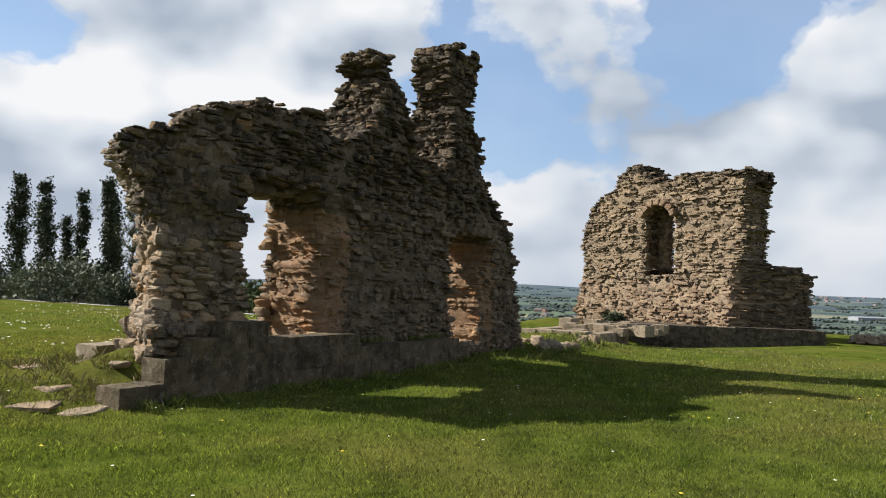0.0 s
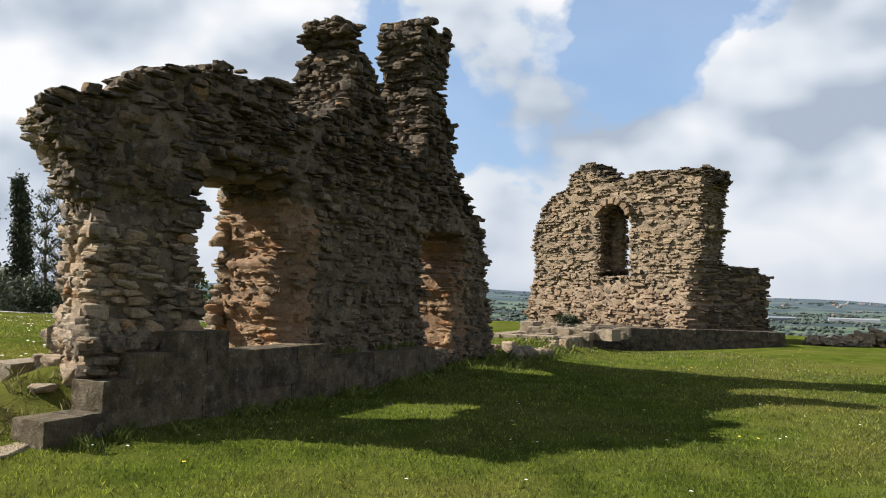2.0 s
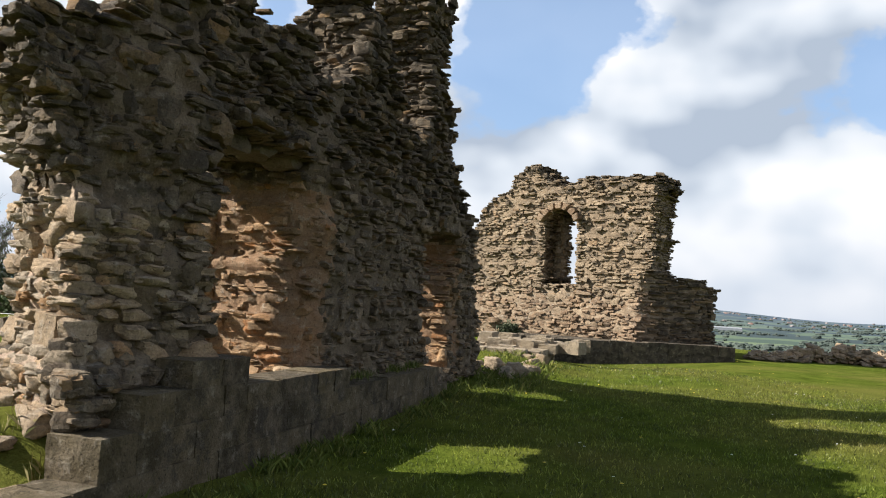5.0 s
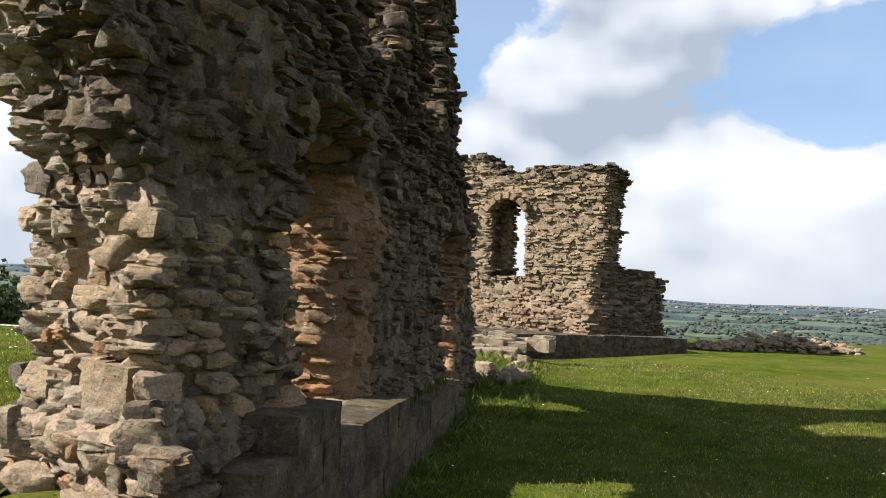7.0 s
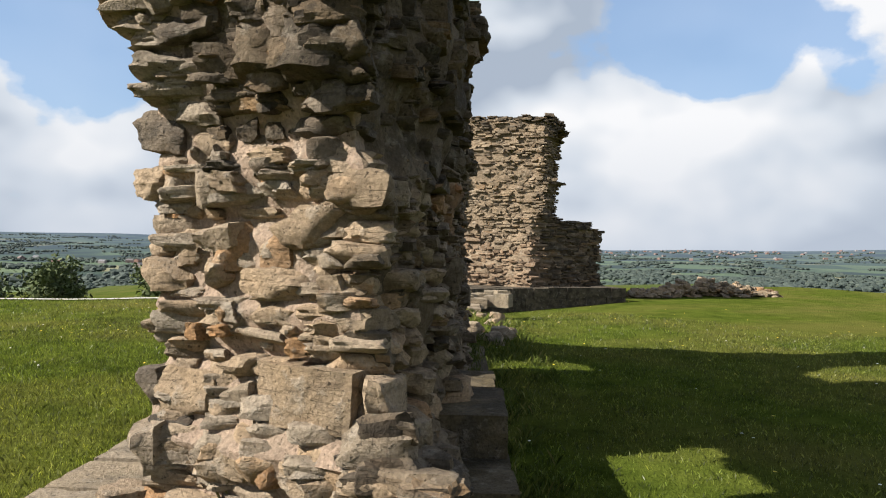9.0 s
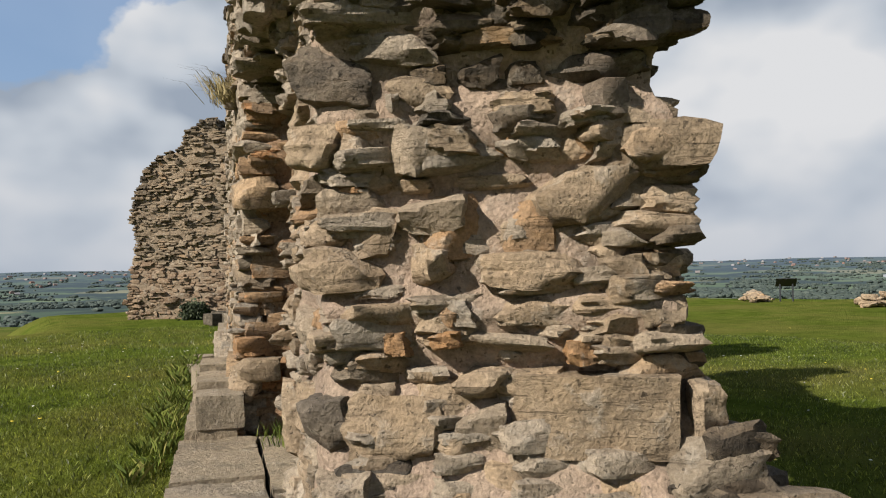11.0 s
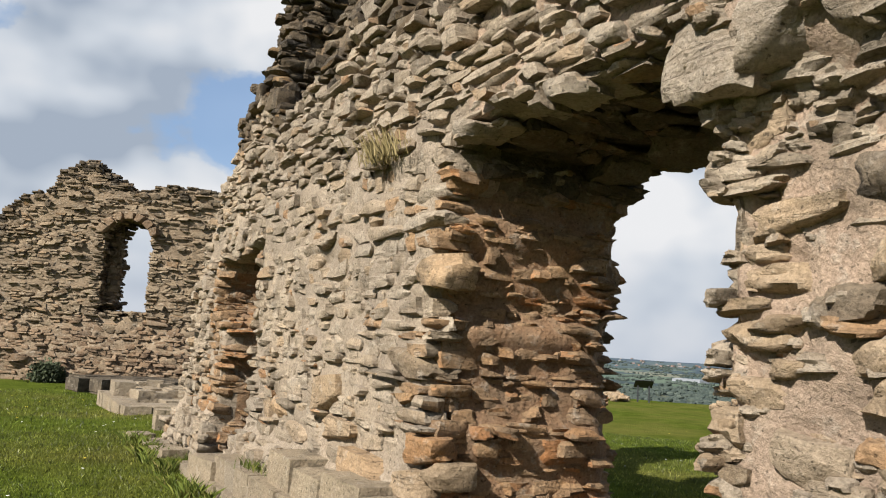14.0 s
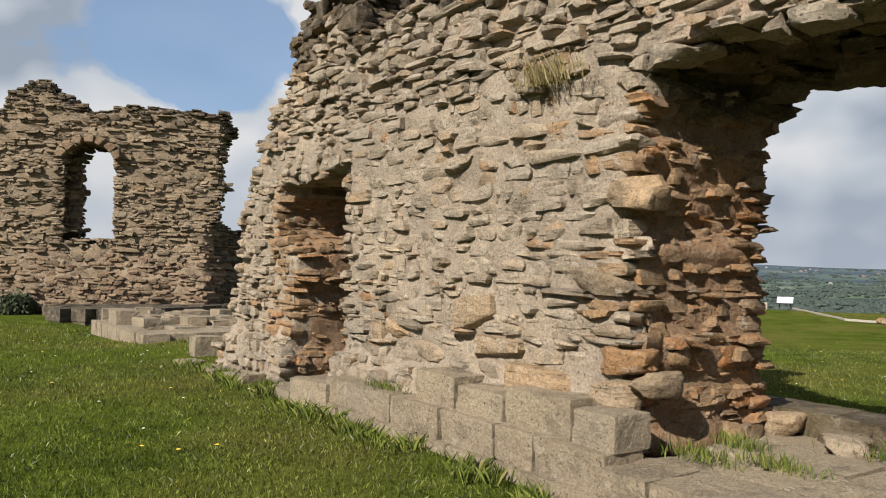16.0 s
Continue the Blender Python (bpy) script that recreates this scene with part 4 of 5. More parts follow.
for s in np.arange(17.0, 21.0, 0.8):
    for w in (-0.5, 0.05, 0.55):
        block("slab", founds, s, w, -0.2, 0.27 + rng_f.normal(0, 0.03), 0.78, 0.54, rng_f.normal(0, 0.06))
for i in range(26):
    s, w = rng_f.uniform(18.5, 22.5), rng_f.uniform(-0.9, 2.2)
    block("stone", founds, s, w, 0.1, 0.34 + rng_f.uniform(0, 0.2), rng_f.uniform(0.5, 1.0), rng_f.uniform(0.35, 0.7), rng_f.uniform(-0.3, 0.3))
block("block", founds, 19.2, -0.9, 0.28, 0.62, 0.9, 0.5)
for i in range(16):
    s, w = rng_f.uniform(11.5, 16.0), rng_f.uniform(0.2, 1.8)
    block("stone", founds, s, w, -0.1, float(rng_f.uniform(0.12, 0.36)), rng_f.uniform(0.25, 0.7), rng_f.uniform(0.2, 0.5), rng_f.uniform(-1, 1), True)

PLINTH_B = pose(7.3, 31.05, 0, 0, 0, math.degrees(math.atan2(-0.65, 7.75)))
plinth_b = footing("ruin_plinth", "squared plinth under the windowed ruin, its shade put into a dark colour", PLINTH_B)
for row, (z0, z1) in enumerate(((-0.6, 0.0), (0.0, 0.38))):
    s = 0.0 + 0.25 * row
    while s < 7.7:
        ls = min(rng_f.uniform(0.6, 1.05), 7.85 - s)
        block("block", plinth_b, s + ls / 2, -0.3 + rng_f.normal(0, 0.012), z0, z1 + 0.008 + (rng_f.normal(0, 0.015) if row else 0), ls + 0.03, 0.6, mossy_shaded=True)
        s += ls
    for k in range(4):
        block("block", plinth_b, 7.55, -0.95 - 0.65 * k, z0, z1 - 0.006, 0.6, 0.64, mossy_shaded=True)
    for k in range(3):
        block("block", plinth_b, 0.3 - 0.35 * k, -0.95 - 0.65 * k, z0, z1 - 0.006, 0.6, 0.64, mossy_shaded=True)
for i in range(6):
    for k in range(4):
        block("slab", plinth_b, 1.1 + 1.1 * i, -1.1 - 1.0 * k, -0.3, 0.33 + rng_f.normal(0, 0.015), 1.09, 0.99)


def rubble_heap(label, ends, tall, count, seed):
    """A low line of tumbled stones between two points of the plan."""
    rng = np.random.default_rng(seed)
    (x0, y0), (x1, y1) = ends
    ob = tagged(new("rubble_heap"), label, "rubble heap")
    zg = float(ground_z((x0 + x1) / 2, (y0 + y1) / 2))
    length = math.hypot(x1 - x0, y1 - y0)
    ob.matrix_world = pose((x0 + x1) / 2, (y0 + y1) / 2, zg, 0, 0, math.degrees(math.atan2(y1 - y0, x1 - x0)))
    for _ in range(count):
        u, v = rng.uniform(-0.5, 0.5), rng.normal(0, 0.28)
        level = max(0.0, tall(u) * (1 - abs(v) / 0.9)) * rng.uniform(0.1, 1.0)
        h = rng.uniform(0.08, 0.2)
        st = new("stone", FINE_MESH[int(rng.integers(len(FINE_MESH)))])
        st.parent = ob
        st.matrix_local = Matrix.Translation((u * length, v, level * 0.85)) @ Euler((rng.normal(0, 0.15), rng.normal(0, 0.15), rng.uniform(-0.6, 0.6))).to_matrix().to_4x4() @ Matrix.Diagonal((rng.uniform(0.25, 0.7), rng.uniform(0.25, 0.5), h + level * 0.22, 1))
    return ob


rubble_heap("low heap of tumbled brown stones on the grass", ((17.3, 32.4), (20.8, 32.3)), lambda u: 0.4 + 0.9 * max(u + 0.15, 0), 150, 1)
rubble_heap("low stepped remnant of pale tumbled stones", ((21.6, 32.8), (24.9, 31.2)), lambda u: 0.95 - 0.75 * (u + 0.4), 150, 2)
rubble_heap("low line of pale stones at the hill's edge", ((27.9, 18.9), (29.2, 15.6)), lambda u: 0.6, 60, 3)
rubble_heap("few pale stones beside the dark lectern", ((30.2, 23.6), (32.5, 25.0)), lambda u: 0.5, 40, 4)
rubble_heap("low bare bank of brown stones", ((25.6, 10.4), (28.5, 7.6)), lambda u: 0.18, 60, 5)


# ---- signs and rail at the hill's edge ----
metal_dark = plain_material("dark_painted_metal", (0.02, 0.022, 0.025), 0.5)
panel_white = plain_material("pale_sign_panel", (0.45, 0.47, 0.5), 0.35)
timber_mat = plain_material("grey_timber", (0.34, 0.30, 0.24), 0.85)


def bevelled_box(name, size, mat, bevel=0.01):
    bm = bmesh.new()
    bmesh.ops.create_cube(bm, size=1.0)
    bmesh.ops.scale(bm, vec=size, verts=bm.verts)
    bmesh.ops.bevel(bm, geom=bm.edges[:], offset=bevel, segments=2, affect="EDGES")
    me = bpy.data.meshes.new(name)
    bm.to_mesh(me)
    bm.free()
    me.materials.append(mat)
    return me


def lectern(x, y, turn, label, face):
    ob = tagged(new("information_lectern"), label, "information board")
    ob.matrix_world = pose(x, y, float(ground_z(x, y)), 0, 0, turn)
    for sx in (-0.28, 0.28):
        part("leg", bevelled_box("leg", (0.07, 0.07, 0.86), metal_dark), ob).matrix_local = pose(sx, 0, 0.40)
    part("backing", bevelled_box("backing", (0.92, 0.66, 0.04), metal_dark), ob).matrix_local = pose(0, 0, 0.92, 35, 0, 0)
    part("panel", bevelled_box("panel", (0.84, 0.58, 0.012), face), ob).matrix_local = pose(0, -0.016, 0.945, 35, 0, 0)
    return ob


lectern(31.4, 22.9, 115, "dark metal information lectern seen from behind", panel_white)
lectern(38.0, 13.9, -95, "pale information panel on two dark legs", panel_white)
post = tagged(new("timber_post", bevelled_box("timber_post", (0.13, 0.13, 0.95), timber_mat, 0.015)), "short grey timber post beside the sign", "post")
post.matrix_world = pose(38.4, 14.9, float(ground_z(38.4, 14.9)) + 0.42, 0, 0, 20)


def timber_rail(a, b, label):
    a, b = Vector(a), Vector(b)
    ob = tagged(new("timber_rail", bevelled_box("timber_rail", (0.12, 0.10, (b - a).length), timber_mat, 0.015)), label, "rail")
    ob.matrix_world = Matrix.Translation((a + b) / 2) @ (b - a).to_track_quat("Z", "Y").to_matrix().to_4x4()


timber_rail((37.4, 13.5, -0.2), (26.4, 11.7, -0.12), "sloping pale timber rail running down to the grass")
timber_rail((26.35, 11.65, -0.12), (25.6, 10.7, -0.12), "short pale timber rail lying on the grass")

# ---- path at the hill's edge ----
gravel = plain_material("pale_gravel", (0.50, 0.47, 0.40), 0.95)


def edge_y(x):
    return 33.9 + 0.42 * max(-x - 8, 0)


xs = np.arange(-40, 0.1, 1.0)
pv = []
for x in xs:
    for side in (-0.32, 0.32):
        y = edge_y(x) + side
        pv.append((x, y, float(ground_z(x, y)) + 0.03))
tagged(new("path", mesh_from("path", np.array(pv), [[2 * i, 2 * i + 2, 2 * i + 3, 2 * i + 1] for i in range(len(xs) - 1)], gravel)), "narrow pale gravel path along the hill's edge", "path", kind="structure")


# ---- trees and bushes ----
def limb(bm_v, bm_f, a, b, ra, rb, sides=6):
    a, b = Vector(a), Vector(b)
    q = (b - a).to_track_quat("Z", "Y")
    base = len(bm_v)
    for c, r in ((a, ra), (b, rb)):
        for k in range(sides):
            t = 2 * math.pi * k / sides
            bm_v.append(tuple(c + q @ Vector((r * math.cos(t), r * math.sin(t), 0))))
    for k in range(sides):
        j = (k + 1) % sides
        bm_f.append([base + k, base + j, base + sides + j, base + sides + k])


def leaves(rng, centres, size, per):
    """Loose leaf clumps: small bent quads round each centre."""
    n = len(centres) * per
    c = np.repeat(np.asarray(centres), per, 0) + rng.normal(0, size * 1.3, (n, 3))
    a, b = rng.normal(size=(n, 3)), rng.normal(size=(n, 3))
    a *= (size * rng.uniform(0.4, 1.0, n) / np.linalg.norm(a, axis=1))[:, None]
    b *= (size * rng.uniform(0.4, 1.0, n) / np.linalg.norm(b, axis=1))[:, None]
    v = np.stack([c - a, c - b, c + a, c + b], 1).reshape(-1, 3)
    return v, np.arange(4 * n).reshape(-1, 4)


def tree(kind, x, y, tall, wide, seed, label, mat, bare=0.0):
    rng = np.random.default_rng(seed)
    ob = tagged(new(kind), label, "tree")
    ob.matrix_world = pose(x, y, float(ground_z(x, y)) - 0.1)
    bv, bf = [], []
    tips = []
    r0 = tall * 0.018
    seg = 7
    p = Vector((0, 0, 0))
    for i in range(seg):
        q = p + Vector((rng.normal(0, 0.12), rng.normal(0, 0.12), tall * 0.95 / seg))
        limb(bv, bf, p, q, r0 * (1 - i / seg) + 0.02, r0 * (1 - (i + 1) / seg) + 0.015, 7)
        p = q
        if i > 0:
            for _ in range(11 if bare < 0.5 else 8):
                t = 2 * math.pi * rng.random()
                length = wide * (0.9 - (1.05 if bare < 0.5 else 0.7) * abs(i / seg - 0.3)) * rng.uniform(0.5, 1.15)
                rise = (2.5 if kind == "poplar_tree" else 0.8) * length * rng.uniform(0.7, 1.4)
                e = q + Vector((math.cos(t) * length, math.sin(t) * length, rise))
                limb(bv, bf, q, e, r0 * 0.3, 0.015, 4)
                for f in (0.2, 0.4, 0.6, 0.8, 0.95, 1.08):
                    tips.append(tuple(q.lerp(e, f)))
                if bare:
                    for _ in range(7):
                        m = q.lerp(e, rng.uniform(0.3, 0.95))
                        limb(bv, bf, m, m + Vector((rng.normal(0, 0.5), rng.normal(0, 0.5), rng.uniform(0.4, 1.5))), 0.025, 0.006, 3)
    part("trunk", mesh_from("trunk", np.array(bv), bf, bark_mat), ob)
    v, f = leaves(rng, tips, tall * 0.0135, int(11 * (1 - bare)) + 2)
    part("crown", mesh_from("crown", v, f, mat, smooth=False), ob)
    return ob


def bush(x, y, wide, tall, seed, label, mat):
    rng = np.random.default_rng(seed)
    ob = tagged(new("bush"), label, "bush")
    ob.matrix_world = pose(x, y, float(ground_z(x, y)) - 0.1)
    bv, bf = [], []
    for k in range(9):
        t = rng.uniform(0, 6.28)
        limb(bv, bf, (0, 0, 0), (wide * 0.35 * math.cos(t), wide * 0.35 * math.sin(t), tall * rng.uniform(0.5, 0.85)), 0.06, 0.015, 4)
    part("stem", mesh_from("stem", np.array(bv), bf, bark_mat), ob)
    d = rng.normal(size=(150, 3))
    d /= np.linalg.norm(d, axis=1)[:, None]
    d *= rng.uniform(0.55, 1.0, (150, 1)) * (1 + 0.25 * np.sin(5 * d[:, :1]) * np.cos(4 * d[:, 1:2]))
    c = d * np.array([wide / 2, wide / 2, tall * 0.5]) + np.array([0, 0, tall * 0.48])
    v, f = leaves(rng, c, 0.09 * tall ** 0.5, 26)
    part("foliage", mesh_from("foliage", v, f, mat, smooth=False), ob)
    return ob


def at_bearing(deg, r):
    return r * math.sin(radians(deg)), r * math.cos(radians(deg))


for i, (deg, tall, wide) in enumerate(((-31.0, 12.0, 1.1), (-28.9, 13.4, 1.2), (-27.3, 12.6, 1.1), (-26.0, 9.4, 0.8), (-25.0, 12.4, 0.8), (-23.8, 13.2, 1.2), (-23.0, 12.6, 1.0))):
    tree("poplar_tree", *at_bearing(deg, 90 + 2 * math.sin(i * 2.2)), tall + 0.4, wide, 300 + i, "tall slim dark green poplar tree in a row", tree_mat)
for i, (deg, tall) in enumerate(((-22.2, 12.0), (-20.8, 11.0), (-19.6, 11.5), (-18.2, 10.0), (-17.0, 8.0))):
    tree("bare_tree", *at_bearing(deg, 84 + 3 * math.sin(i * 1.7)), tall, 1.9, 320 + i, "spreading half-bare brown tree in early leaf", bush_mat, 0.75)
for i in range(15):
    deg = -33 + 1.35 * i
    bush(*at_bearing(deg, 73 + 4 * math.sin(i * 2.9)), 6.0 + math.sin(i * 3.1), 4.2 + 0.8 * math.sin(i * 1.3), 340 + i, "dense dark green hedge bush below the trees", tree_mat)
grey_bush_mat = leaf_material("grey_green_leaves", [(0.0, (0.075, 0.088, 0.05)), (1.0, (0.17, 0.185, 0.12))])
bush(*at_bearing(-25.9, 50), 6.0, 3.3, 360, "rounded grey-green bush at the meadow's edge", grey_bush_mat)
bush(*at_bearing(-29.0, 53), 4.4, 2.0, 361, "low grey-green bush at the meadow's edge", grey_bush_mat)
for i, (x, y, wd, tl) in enumerate(((-10.5, 44.0, 4.0, 3.4), (-14.0, 46.5, 4.5, 3.2), (-7.2, 47.0, 3.6, 3.0), (-3.5, 52.0, 3.0, 3.0), (3.5, 60.0, 4.0, 3.4))):
    bush(x, y, wd, tl, 370 + i, "green shrub just below the hill's edge", bush_mat)

# ---- the valley: woods, houses, sheds ----
rng_v = np.random.default_rng(77)


def valley_point(r0, r1, a0=-0.15, a1=1.75):
    r = math.exp(rng_v.uniform(math.log(r0), math.log(r1)))
    a = rng_v.uniform(a0, a1)
    x, y = r * math.sin(a), r * math.cos(a)
    return x, y, r


clumps = Heap()
CROWN = [boulder(500 + i, 2, 2.6, 0.6, 0) for i in range(8)]
for _ in range(5200):
    x, y, r = valley_point(300, 3600)
    if noise.noise(Vector((x / 190.0, y / 190.0, 0))) + 0.25 * noise.noise(Vector((x / 60.0, y / 60.0, 3))) < (0.15 if r < 600 else -0.02) - (0.35 if math.atan2(x, y) > 1.2 else 0.0):
        continue
    along = 0.8 * round(3 * noise.noise(Vector((x / 300.0, y / 300.0, 9))))
    for _k in range(9):
        h = rng_v.uniform(1.6, 4.2) * (1 if r < 700 else 1.5)
        reach = rng_v.normal(0, 16)
        px, py = x + reach * math.cos(along) + rng_v.normal(0, 3), y + reach * math.sin(along) + rng_v.normal(0, 3)
        v, f = CROWN[int(rng_v.integers(8))]
        clumps.add(v * np.array([h * rng_v.uniform(1.0, 1.9), h * rng_v.uniform(1.0, 1.9), h]) + np.array([px, py, float(ground_z(px, py)) + h * 0.38]), f)
tagged(new("valley_woods", clumps.mesh("valley_woods", wood_far_mat)), "dark green woods and hedgerows spread over the valley", "woods", kind="stuff")

house_wall = leaf_material("house_walls", [(0.0, (0.22, 0.13, 0.10)), (0.7, (0.21, 0.18, 0.17)), (1.0, (0.28, 0.275, 0.28))])
house_roof = leaf_material("house_roofs", [(0.0, (0.15, 0.09, 0.075)), (0.4, (0.15, 0.14, 0.14)), (1.0, (0.19, 0.19, 0.20))])


def house_shape(w, d, h, roof):
    v = np.array([(-w, -d, 0), (w, -d, 0), (w, d, 0), (-w, d, 0), (-w, -d, h), (w, -d, h), (w, d, h), (-w, d, h), (-w, 0, h + roof), (w, 0, h + roof)], float)
    walls = [[0, 1, 5, 4], [2, 3, 7, 6], [3, 0, 4, 8, 7], [1, 2, 6, 9, 5]]
    return v, walls, [[4, 5, 9, 8], [6, 7, 8, 9]]


hv, hw, hr = [], [], []
for cx, cy, n, spread in ((800, 1750, 40, 160), (1100, 1800, 40, 220), (1450, 1300, 50, 220), (1800, 1450, 40, 200), (1900, 700, 50, 250), (2000, 150, 30, 200), (420, 1300, 14, 90), (60, 800, 9, 60)):
    for _ in range(n):
        x, y = 1.55 * cx + rng_v.normal(0, 1.7 * spread), 1.55 * cy + rng_v.normal(0, 1.7 * spread)
        v, w, r = house_shape(rng_v.uniform(4, 7), rng_v.uniform(3.5, 4.5), rng_v.uniform(2.5, 4), 2.4)
        t = rng_v.uniform(0, 3.14)
        v = np.stack([v[:, 0] * math.cos(t) - v[:, 1] * math.sin(t) + x, v[:, 0] * math.sin(t) + v[:, 1] * math.cos(t) + y, v[:, 2] + float(ground_z(x, y)) + 0.5], 1)
        b = len(hv) * 10
        hv.append(v)
        hw += [[i + b for i in q] for q in w]
        hr += [[i + b for i in q] for q in r]
me = mesh_from("valley_houses", np.concatenate(hv), hw + hr, house_wall, smooth=False)
me.materials.append(house_roof)
for p in me.polygons[len(hw):]:
    p.material_index = 1
tagged(new("valley_houses", me), "scattered pale and red houses of a far town", "houses", kind="stuff")

shed_mat = plain_material("white_sheet_metal", (0.22, 0.235, 0.255), 0.6)


def warehouse(x, y, w, d, h, turn):
    v, walls, roof = house_shape(w, d, h, 2.0)
    ob = tagged(new("warehouse"), "long pale grey warehouse far off in the valley", "warehouse", "valley sheds")
    ob.matrix_world = pose(x, y, float(ground_z(x, y)), 0, 0, turn)
    part("wall", mesh_from("wall", v, walls, shed_mat, smooth=False), ob)
    part("roof", mesh_from("roof", v + np.array([0, 0, 0.05]), roof, shed_mat, smooth=False), ob)


for x, y, w, d, h, t in ((820, 1480, 35, 14, 6, 10), (960, 1450, 45, 14, 6, -30), (1800, 380, 40, 16, 6, 60), (150, 620, 16, 7, 4, -20)):
    warehouse(x, y, w, d, h, t)

# ---- grass ----
rng_g = np.random.default_rng(31)


def grass_patch(name, count, sampler, low, high, width, label, mat=blade_mat):
    x, y = sampler(count)
    z = ground_z(x, y)
    n = len(x)
    t = rng_g.uniform(0, 2 * math.pi, n)
    h = rng_g.uniform(low, high, n)
    lean = rng_g.normal(0, 0.45, (n, 2)) * h[:, None]
    dx, dy = np.cos(t) * width / 2, np.sin(t) * width / 2
    a = np.stack([x - dx, y - dy, z - 0.01], 1)
    b = np.stack([x + dx, y + dy, z - 0.01], 1)
    m = np.stack([x + lean[:, 0] * 0.4 + dx * 0.8, y + lean[:, 1] * 0.4 + dy * 0.8, z + h * 0.6], 1)
    c = np.stack([x + lean[:, 0], y + lean[:, 1], z + h], 1)
    v = np.stack([a, b, m, c], 1).reshape(-1, 3)
    ob = new(name, mesh_from(name, v, np.arange(4 * n).reshape(-1, 4), mat, smooth=False))
    return tagged(ob, label, "grass", kind="stuff")


def to_world(s, w):
    return -4.5 + 0.5196 * s + 0.8544 * w, 11.6 + 0.8544 * s - 0.5196 * w


def keep_off(x, y):
    s = (x + 4.5) * 0.5196 + (y - 11.6) * 0.8544
    w = (x + 4.5) * 0.8544 - (y - 11.6) * 0.5196
    return ~((s > -1.1) & (s < 11.6) & (w > -1.5) & (w < 1.17))


def field(x0, x1, y0, y1):
    def sample(n):
        x, y = rng_g.uniform(x0, x1, n), rng_g.uniform(y0, y1, n)
        dense = np.array([noise.noise(Vector((a * 1.1, b * 1.1, 0))) for a, b in zip(x, y)])
        dense = dense + 0.8 * np.array([noise.noise(Vector((a * 5.0, b * 5.0, 3))) for a, b in zip(x, y)])
        ok = keep_off(x, y) & (rng_g.random(n) < 0.7 + 0.8 * dense)
        return x[ok], y[ok]
    return sample


def strip(s0, s1, w0, w1, clump=0.0):
    def sample(n):
        s, w = rng_g.uniform(s0, s1, n), rng_g.uniform(w0, w1, n)
        x, y = to_world(s, w)
        dense = np.array([noise.noise(Vector((a * 2.6, b * 2.6, 5))) for a, b in zip(x, y)])
        ok = dense > clump
        return x[ok], y[ok]
    return sample


grass_patch("meadow_grass", 190000, field(-8, 8, 3.5, 10.5), 0.016, 0.05, 0.006, "short mown green grass")
grass_patch("meadow_grass", 120000, field(-7, 13, 10.5, 20), 0.02, 0.055, 0.009, "short mown green grass")
grass_patch("meadow_grass", 90000, strip(-1, 13, -7.5, -1.5, -0.6), 0.014, 0.042, 0.006, "short green grass beside the sunlit wall")
grass_patch("meadow_grass", 50000, field(-14, 12, 20, 34), 0.03, 0.07, 0.014, "short green grass")
grass_patch("long_grass", 5000, strip(-1.0, 8.0, 1.16, 1.75, 0.08), 0.05, 0.17, 0.006, "uncut grass along the plinth", tuft_mat)
grass_patch("long_grass", 3600, strip(3.4, 12.0, -1.9, -1.55, 0.08), 0.05, 0.17, 0.005, "uncut grass along the footing", tuft_mat)
grass_patch("long_grass", 4500, strip(7.3, 16.0, 0.7, 2.3, 0.05), 0.06, 0.2, 0.009, "rough grass over the buried wall line", tuft_mat)
grass_patch("long_grass", 2500, strip(-2.2, 0.6, -2.0, 0.6, 0.0), 0.05, 0.16, 0.007, "rough dry grass at the pier's foot", leaf_material("dry_grass", [(0.0, (0.10, 0.11, 0.03)), (1.0, (0.26, 0.21, 0.09))]))

petal_mat = plain_material("white_petals", (0.8, 0.8, 0.72), 0.6)
dandelion_mat = plain_material("yellow_petals", (0.75, 0.55, 0.04), 0.6)


def flowers(name, n, sampler, size, mat, label):
    x, y = sampler(n)
    z = ground_z(x, y) + rng_g.uniform(0.03, 0.07, len(x))
    v, f = [], []
    for i in range(len(x)):
        b, k = len(v), 6
        v.append((x[i], y[i], z[i] + size * 0.3))
        for j in range(k):
            t = 2 * math.pi * j / k
            v.append((x[i] + size * math.cos(t), y[i] + size * math.sin(t), z[i]))
        f += [[b, b + 1 + j, b + 1 + (j + 1) % k] for j in range(k)]
    tagged(new(name, mesh_from(name, np.array(v), f, mat)), label, "flowers", kind="stuff")


flowers("daisies", 420, field(-22, -6.5, 14, 33), 0.035, petal_mat, "white daisies scattered in the meadow")
flowers("daisies", 260, field(-8, 12, 5, 30), 0.018, petal_mat, "white daisies scattered in the meadow")
flowers("dandelions", 220, field(-8, 16, 5, 32), 0.022, dandelion_mat, "yellow dandelions scattered in the meadow")

dry_mat = leaf_material("straw_grass", [(0.0, (0.20, 0.16, 0.07)), (1.0, (0.36, 0.29, 0.14))])


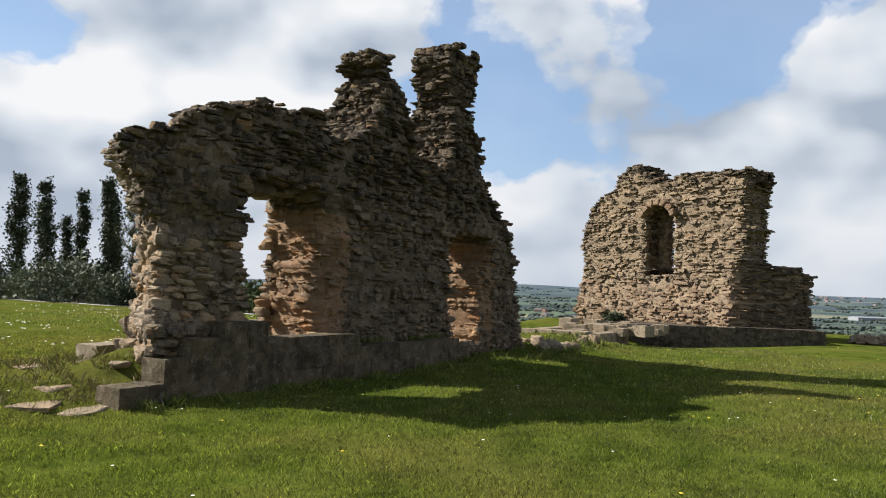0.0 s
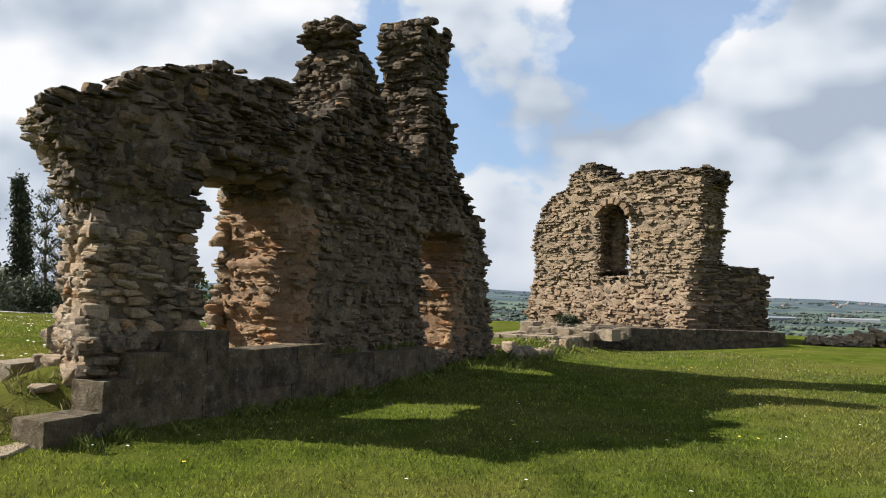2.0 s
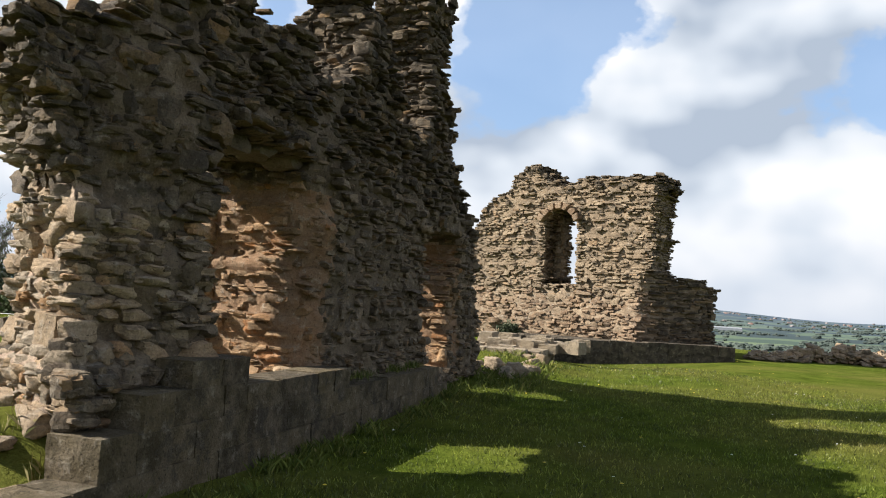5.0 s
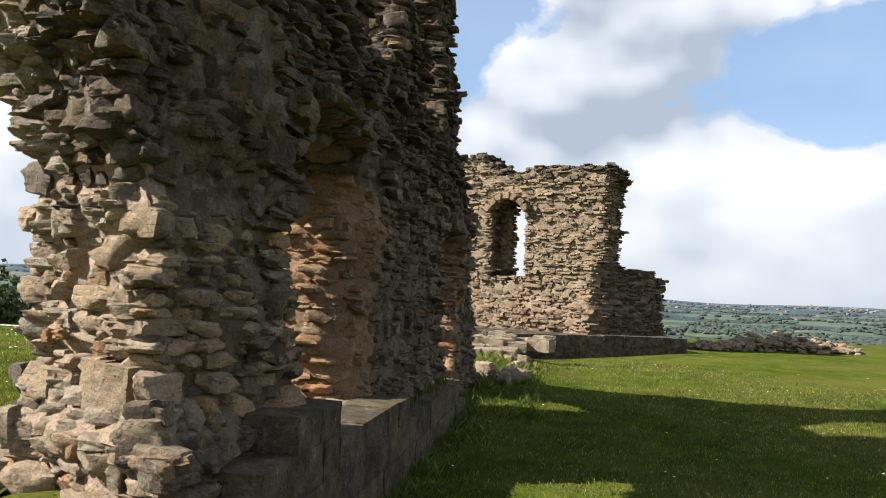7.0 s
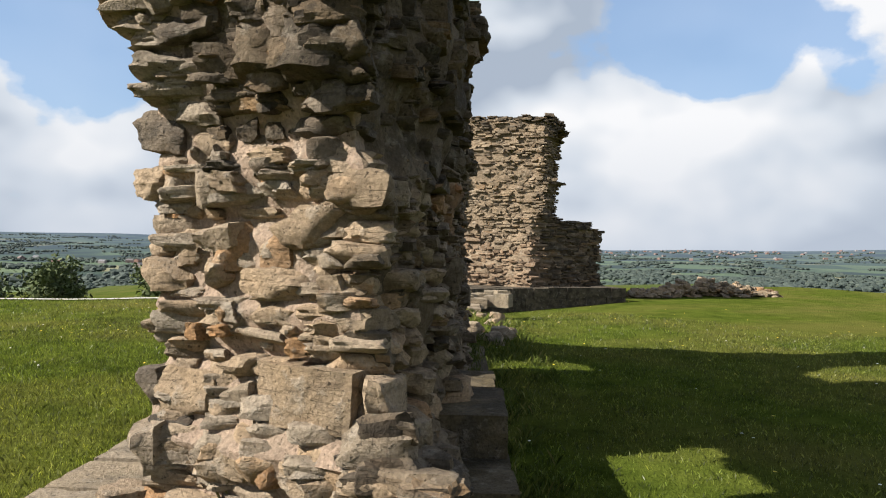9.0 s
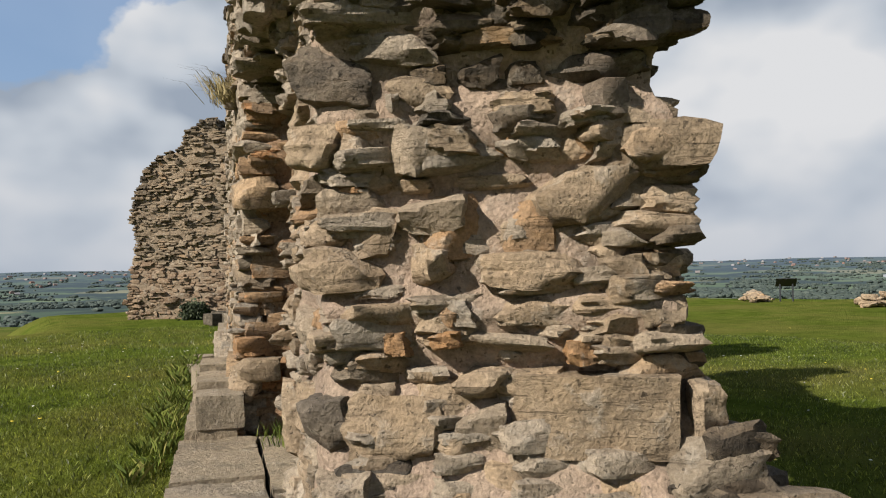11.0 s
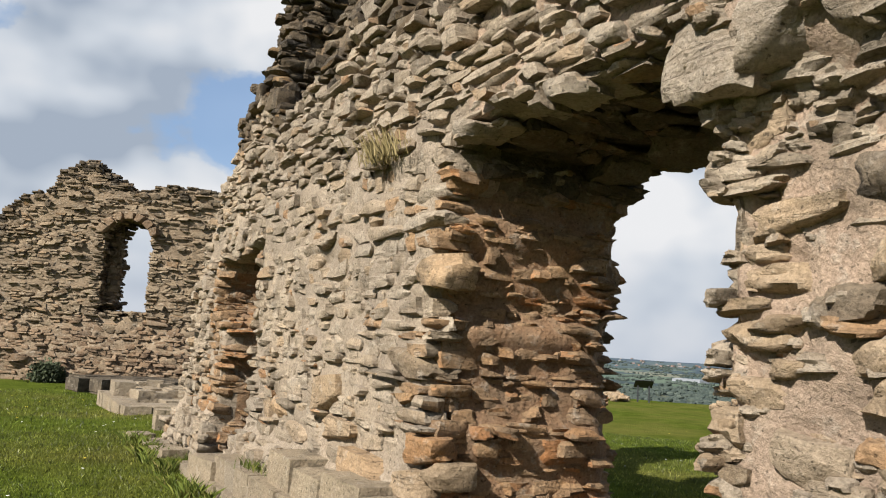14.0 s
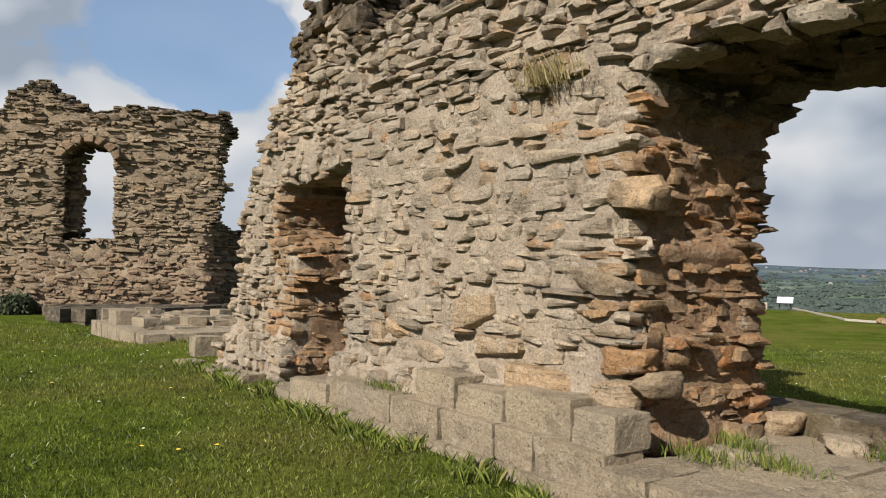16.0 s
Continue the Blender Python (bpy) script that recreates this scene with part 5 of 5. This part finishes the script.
def tuft(name, label, s, w, z, wide, high, count, mat, seed, hang=0.0):
    """A tuft of narrow bent blades rooted at one spot of the wall."""
    rng = np.random.default_rng(seed)
    v, f = [], []
    for _ in range(count):
        r = rng.normal(0, wide * 0.35, 2)
        h = rng.uniform(0.4, 1.0) * high
        lean = np.clip(rng.normal(0, 0.4, 2), -0.7, 0.7) * h
        b = len(v)
        base = np.array([s + r[0], -(w + 0.4 * r[1]), z])
        t = rng.uniform(0, 6.28)
        side = 0.004 * np.array([math.cos(t), math.sin(t), 0])
        mid = base + np.array([lean[0] * 0.4, lean[1] * 0.4 + hang * h * 0.5, h * 0.6])
        tip = base + np.array([lean[0], lean[1] + hang * h, h * (1 - 0.7 * abs(hang))])
        v += [base - side, base + side, mid + side * 0.8, tip, mid - side * 0.8]
        f += [[b, b + 1, b + 2, b + 4], [b + 4, b + 2, b + 3]]
    ob = new(name, mesh_from(name, np.array(v), f, mat, smooth=False))
    ob.matrix_world = RUIN_A
    return tagged(ob, label, "weeds", kind="stuff")


tuft("dry_grass_tuft", "straw-coloured grass tuft rooted in the wall", 4.35, -1.12, 3.2, 0.5, 0.34, 260, dry_mat, 1, 0.5)
for i, (s, w, z, wide) in enumerate(((3.2, -0.75, 0.5, 0.5), (2.75, -0.55, 0.5, 0.4), (3.3, -0.2, 0.5, 0.4), (2.4, 0.3, 0.5, 0.5), (6.4, -1.3, 0.55, 0.4), (8.6, -1.1, 0.25, 0.6), (4.6, 0.95, 0.48, 0.7), (6.0, 0.9, 0.47, 0.6), (6.8, 0.95, 0.47, 0.4), (9.3, -1.25, 0.2, 0.5))):
    tuft("weed_tuft", "low green weeds growing between the stones", s, w, z, wide, 0.13, 170, tuft_mat, 20 + i)
bush(8.2, 36.6, 0.9, 0.7, 390, "small green shrub at the far ruin's foot", tree_mat)

# ---- the single stones of the pier and the lit face ----
for v, f, mat in piece_list:
    mid = v.mean(0)
    st = part("stone", mesh_from("stone", v - mid, f, mat), ruin_a)
    st.matrix_local = Matrix.Translation(mid)
for v, f in far_pieces:
    mid = v.mean(0)
    st = part("stone", mesh_from("stone", v - mid, f, far_piece_mat), ruin_b)
    st.matrix_local = Matrix.Translation(mid)
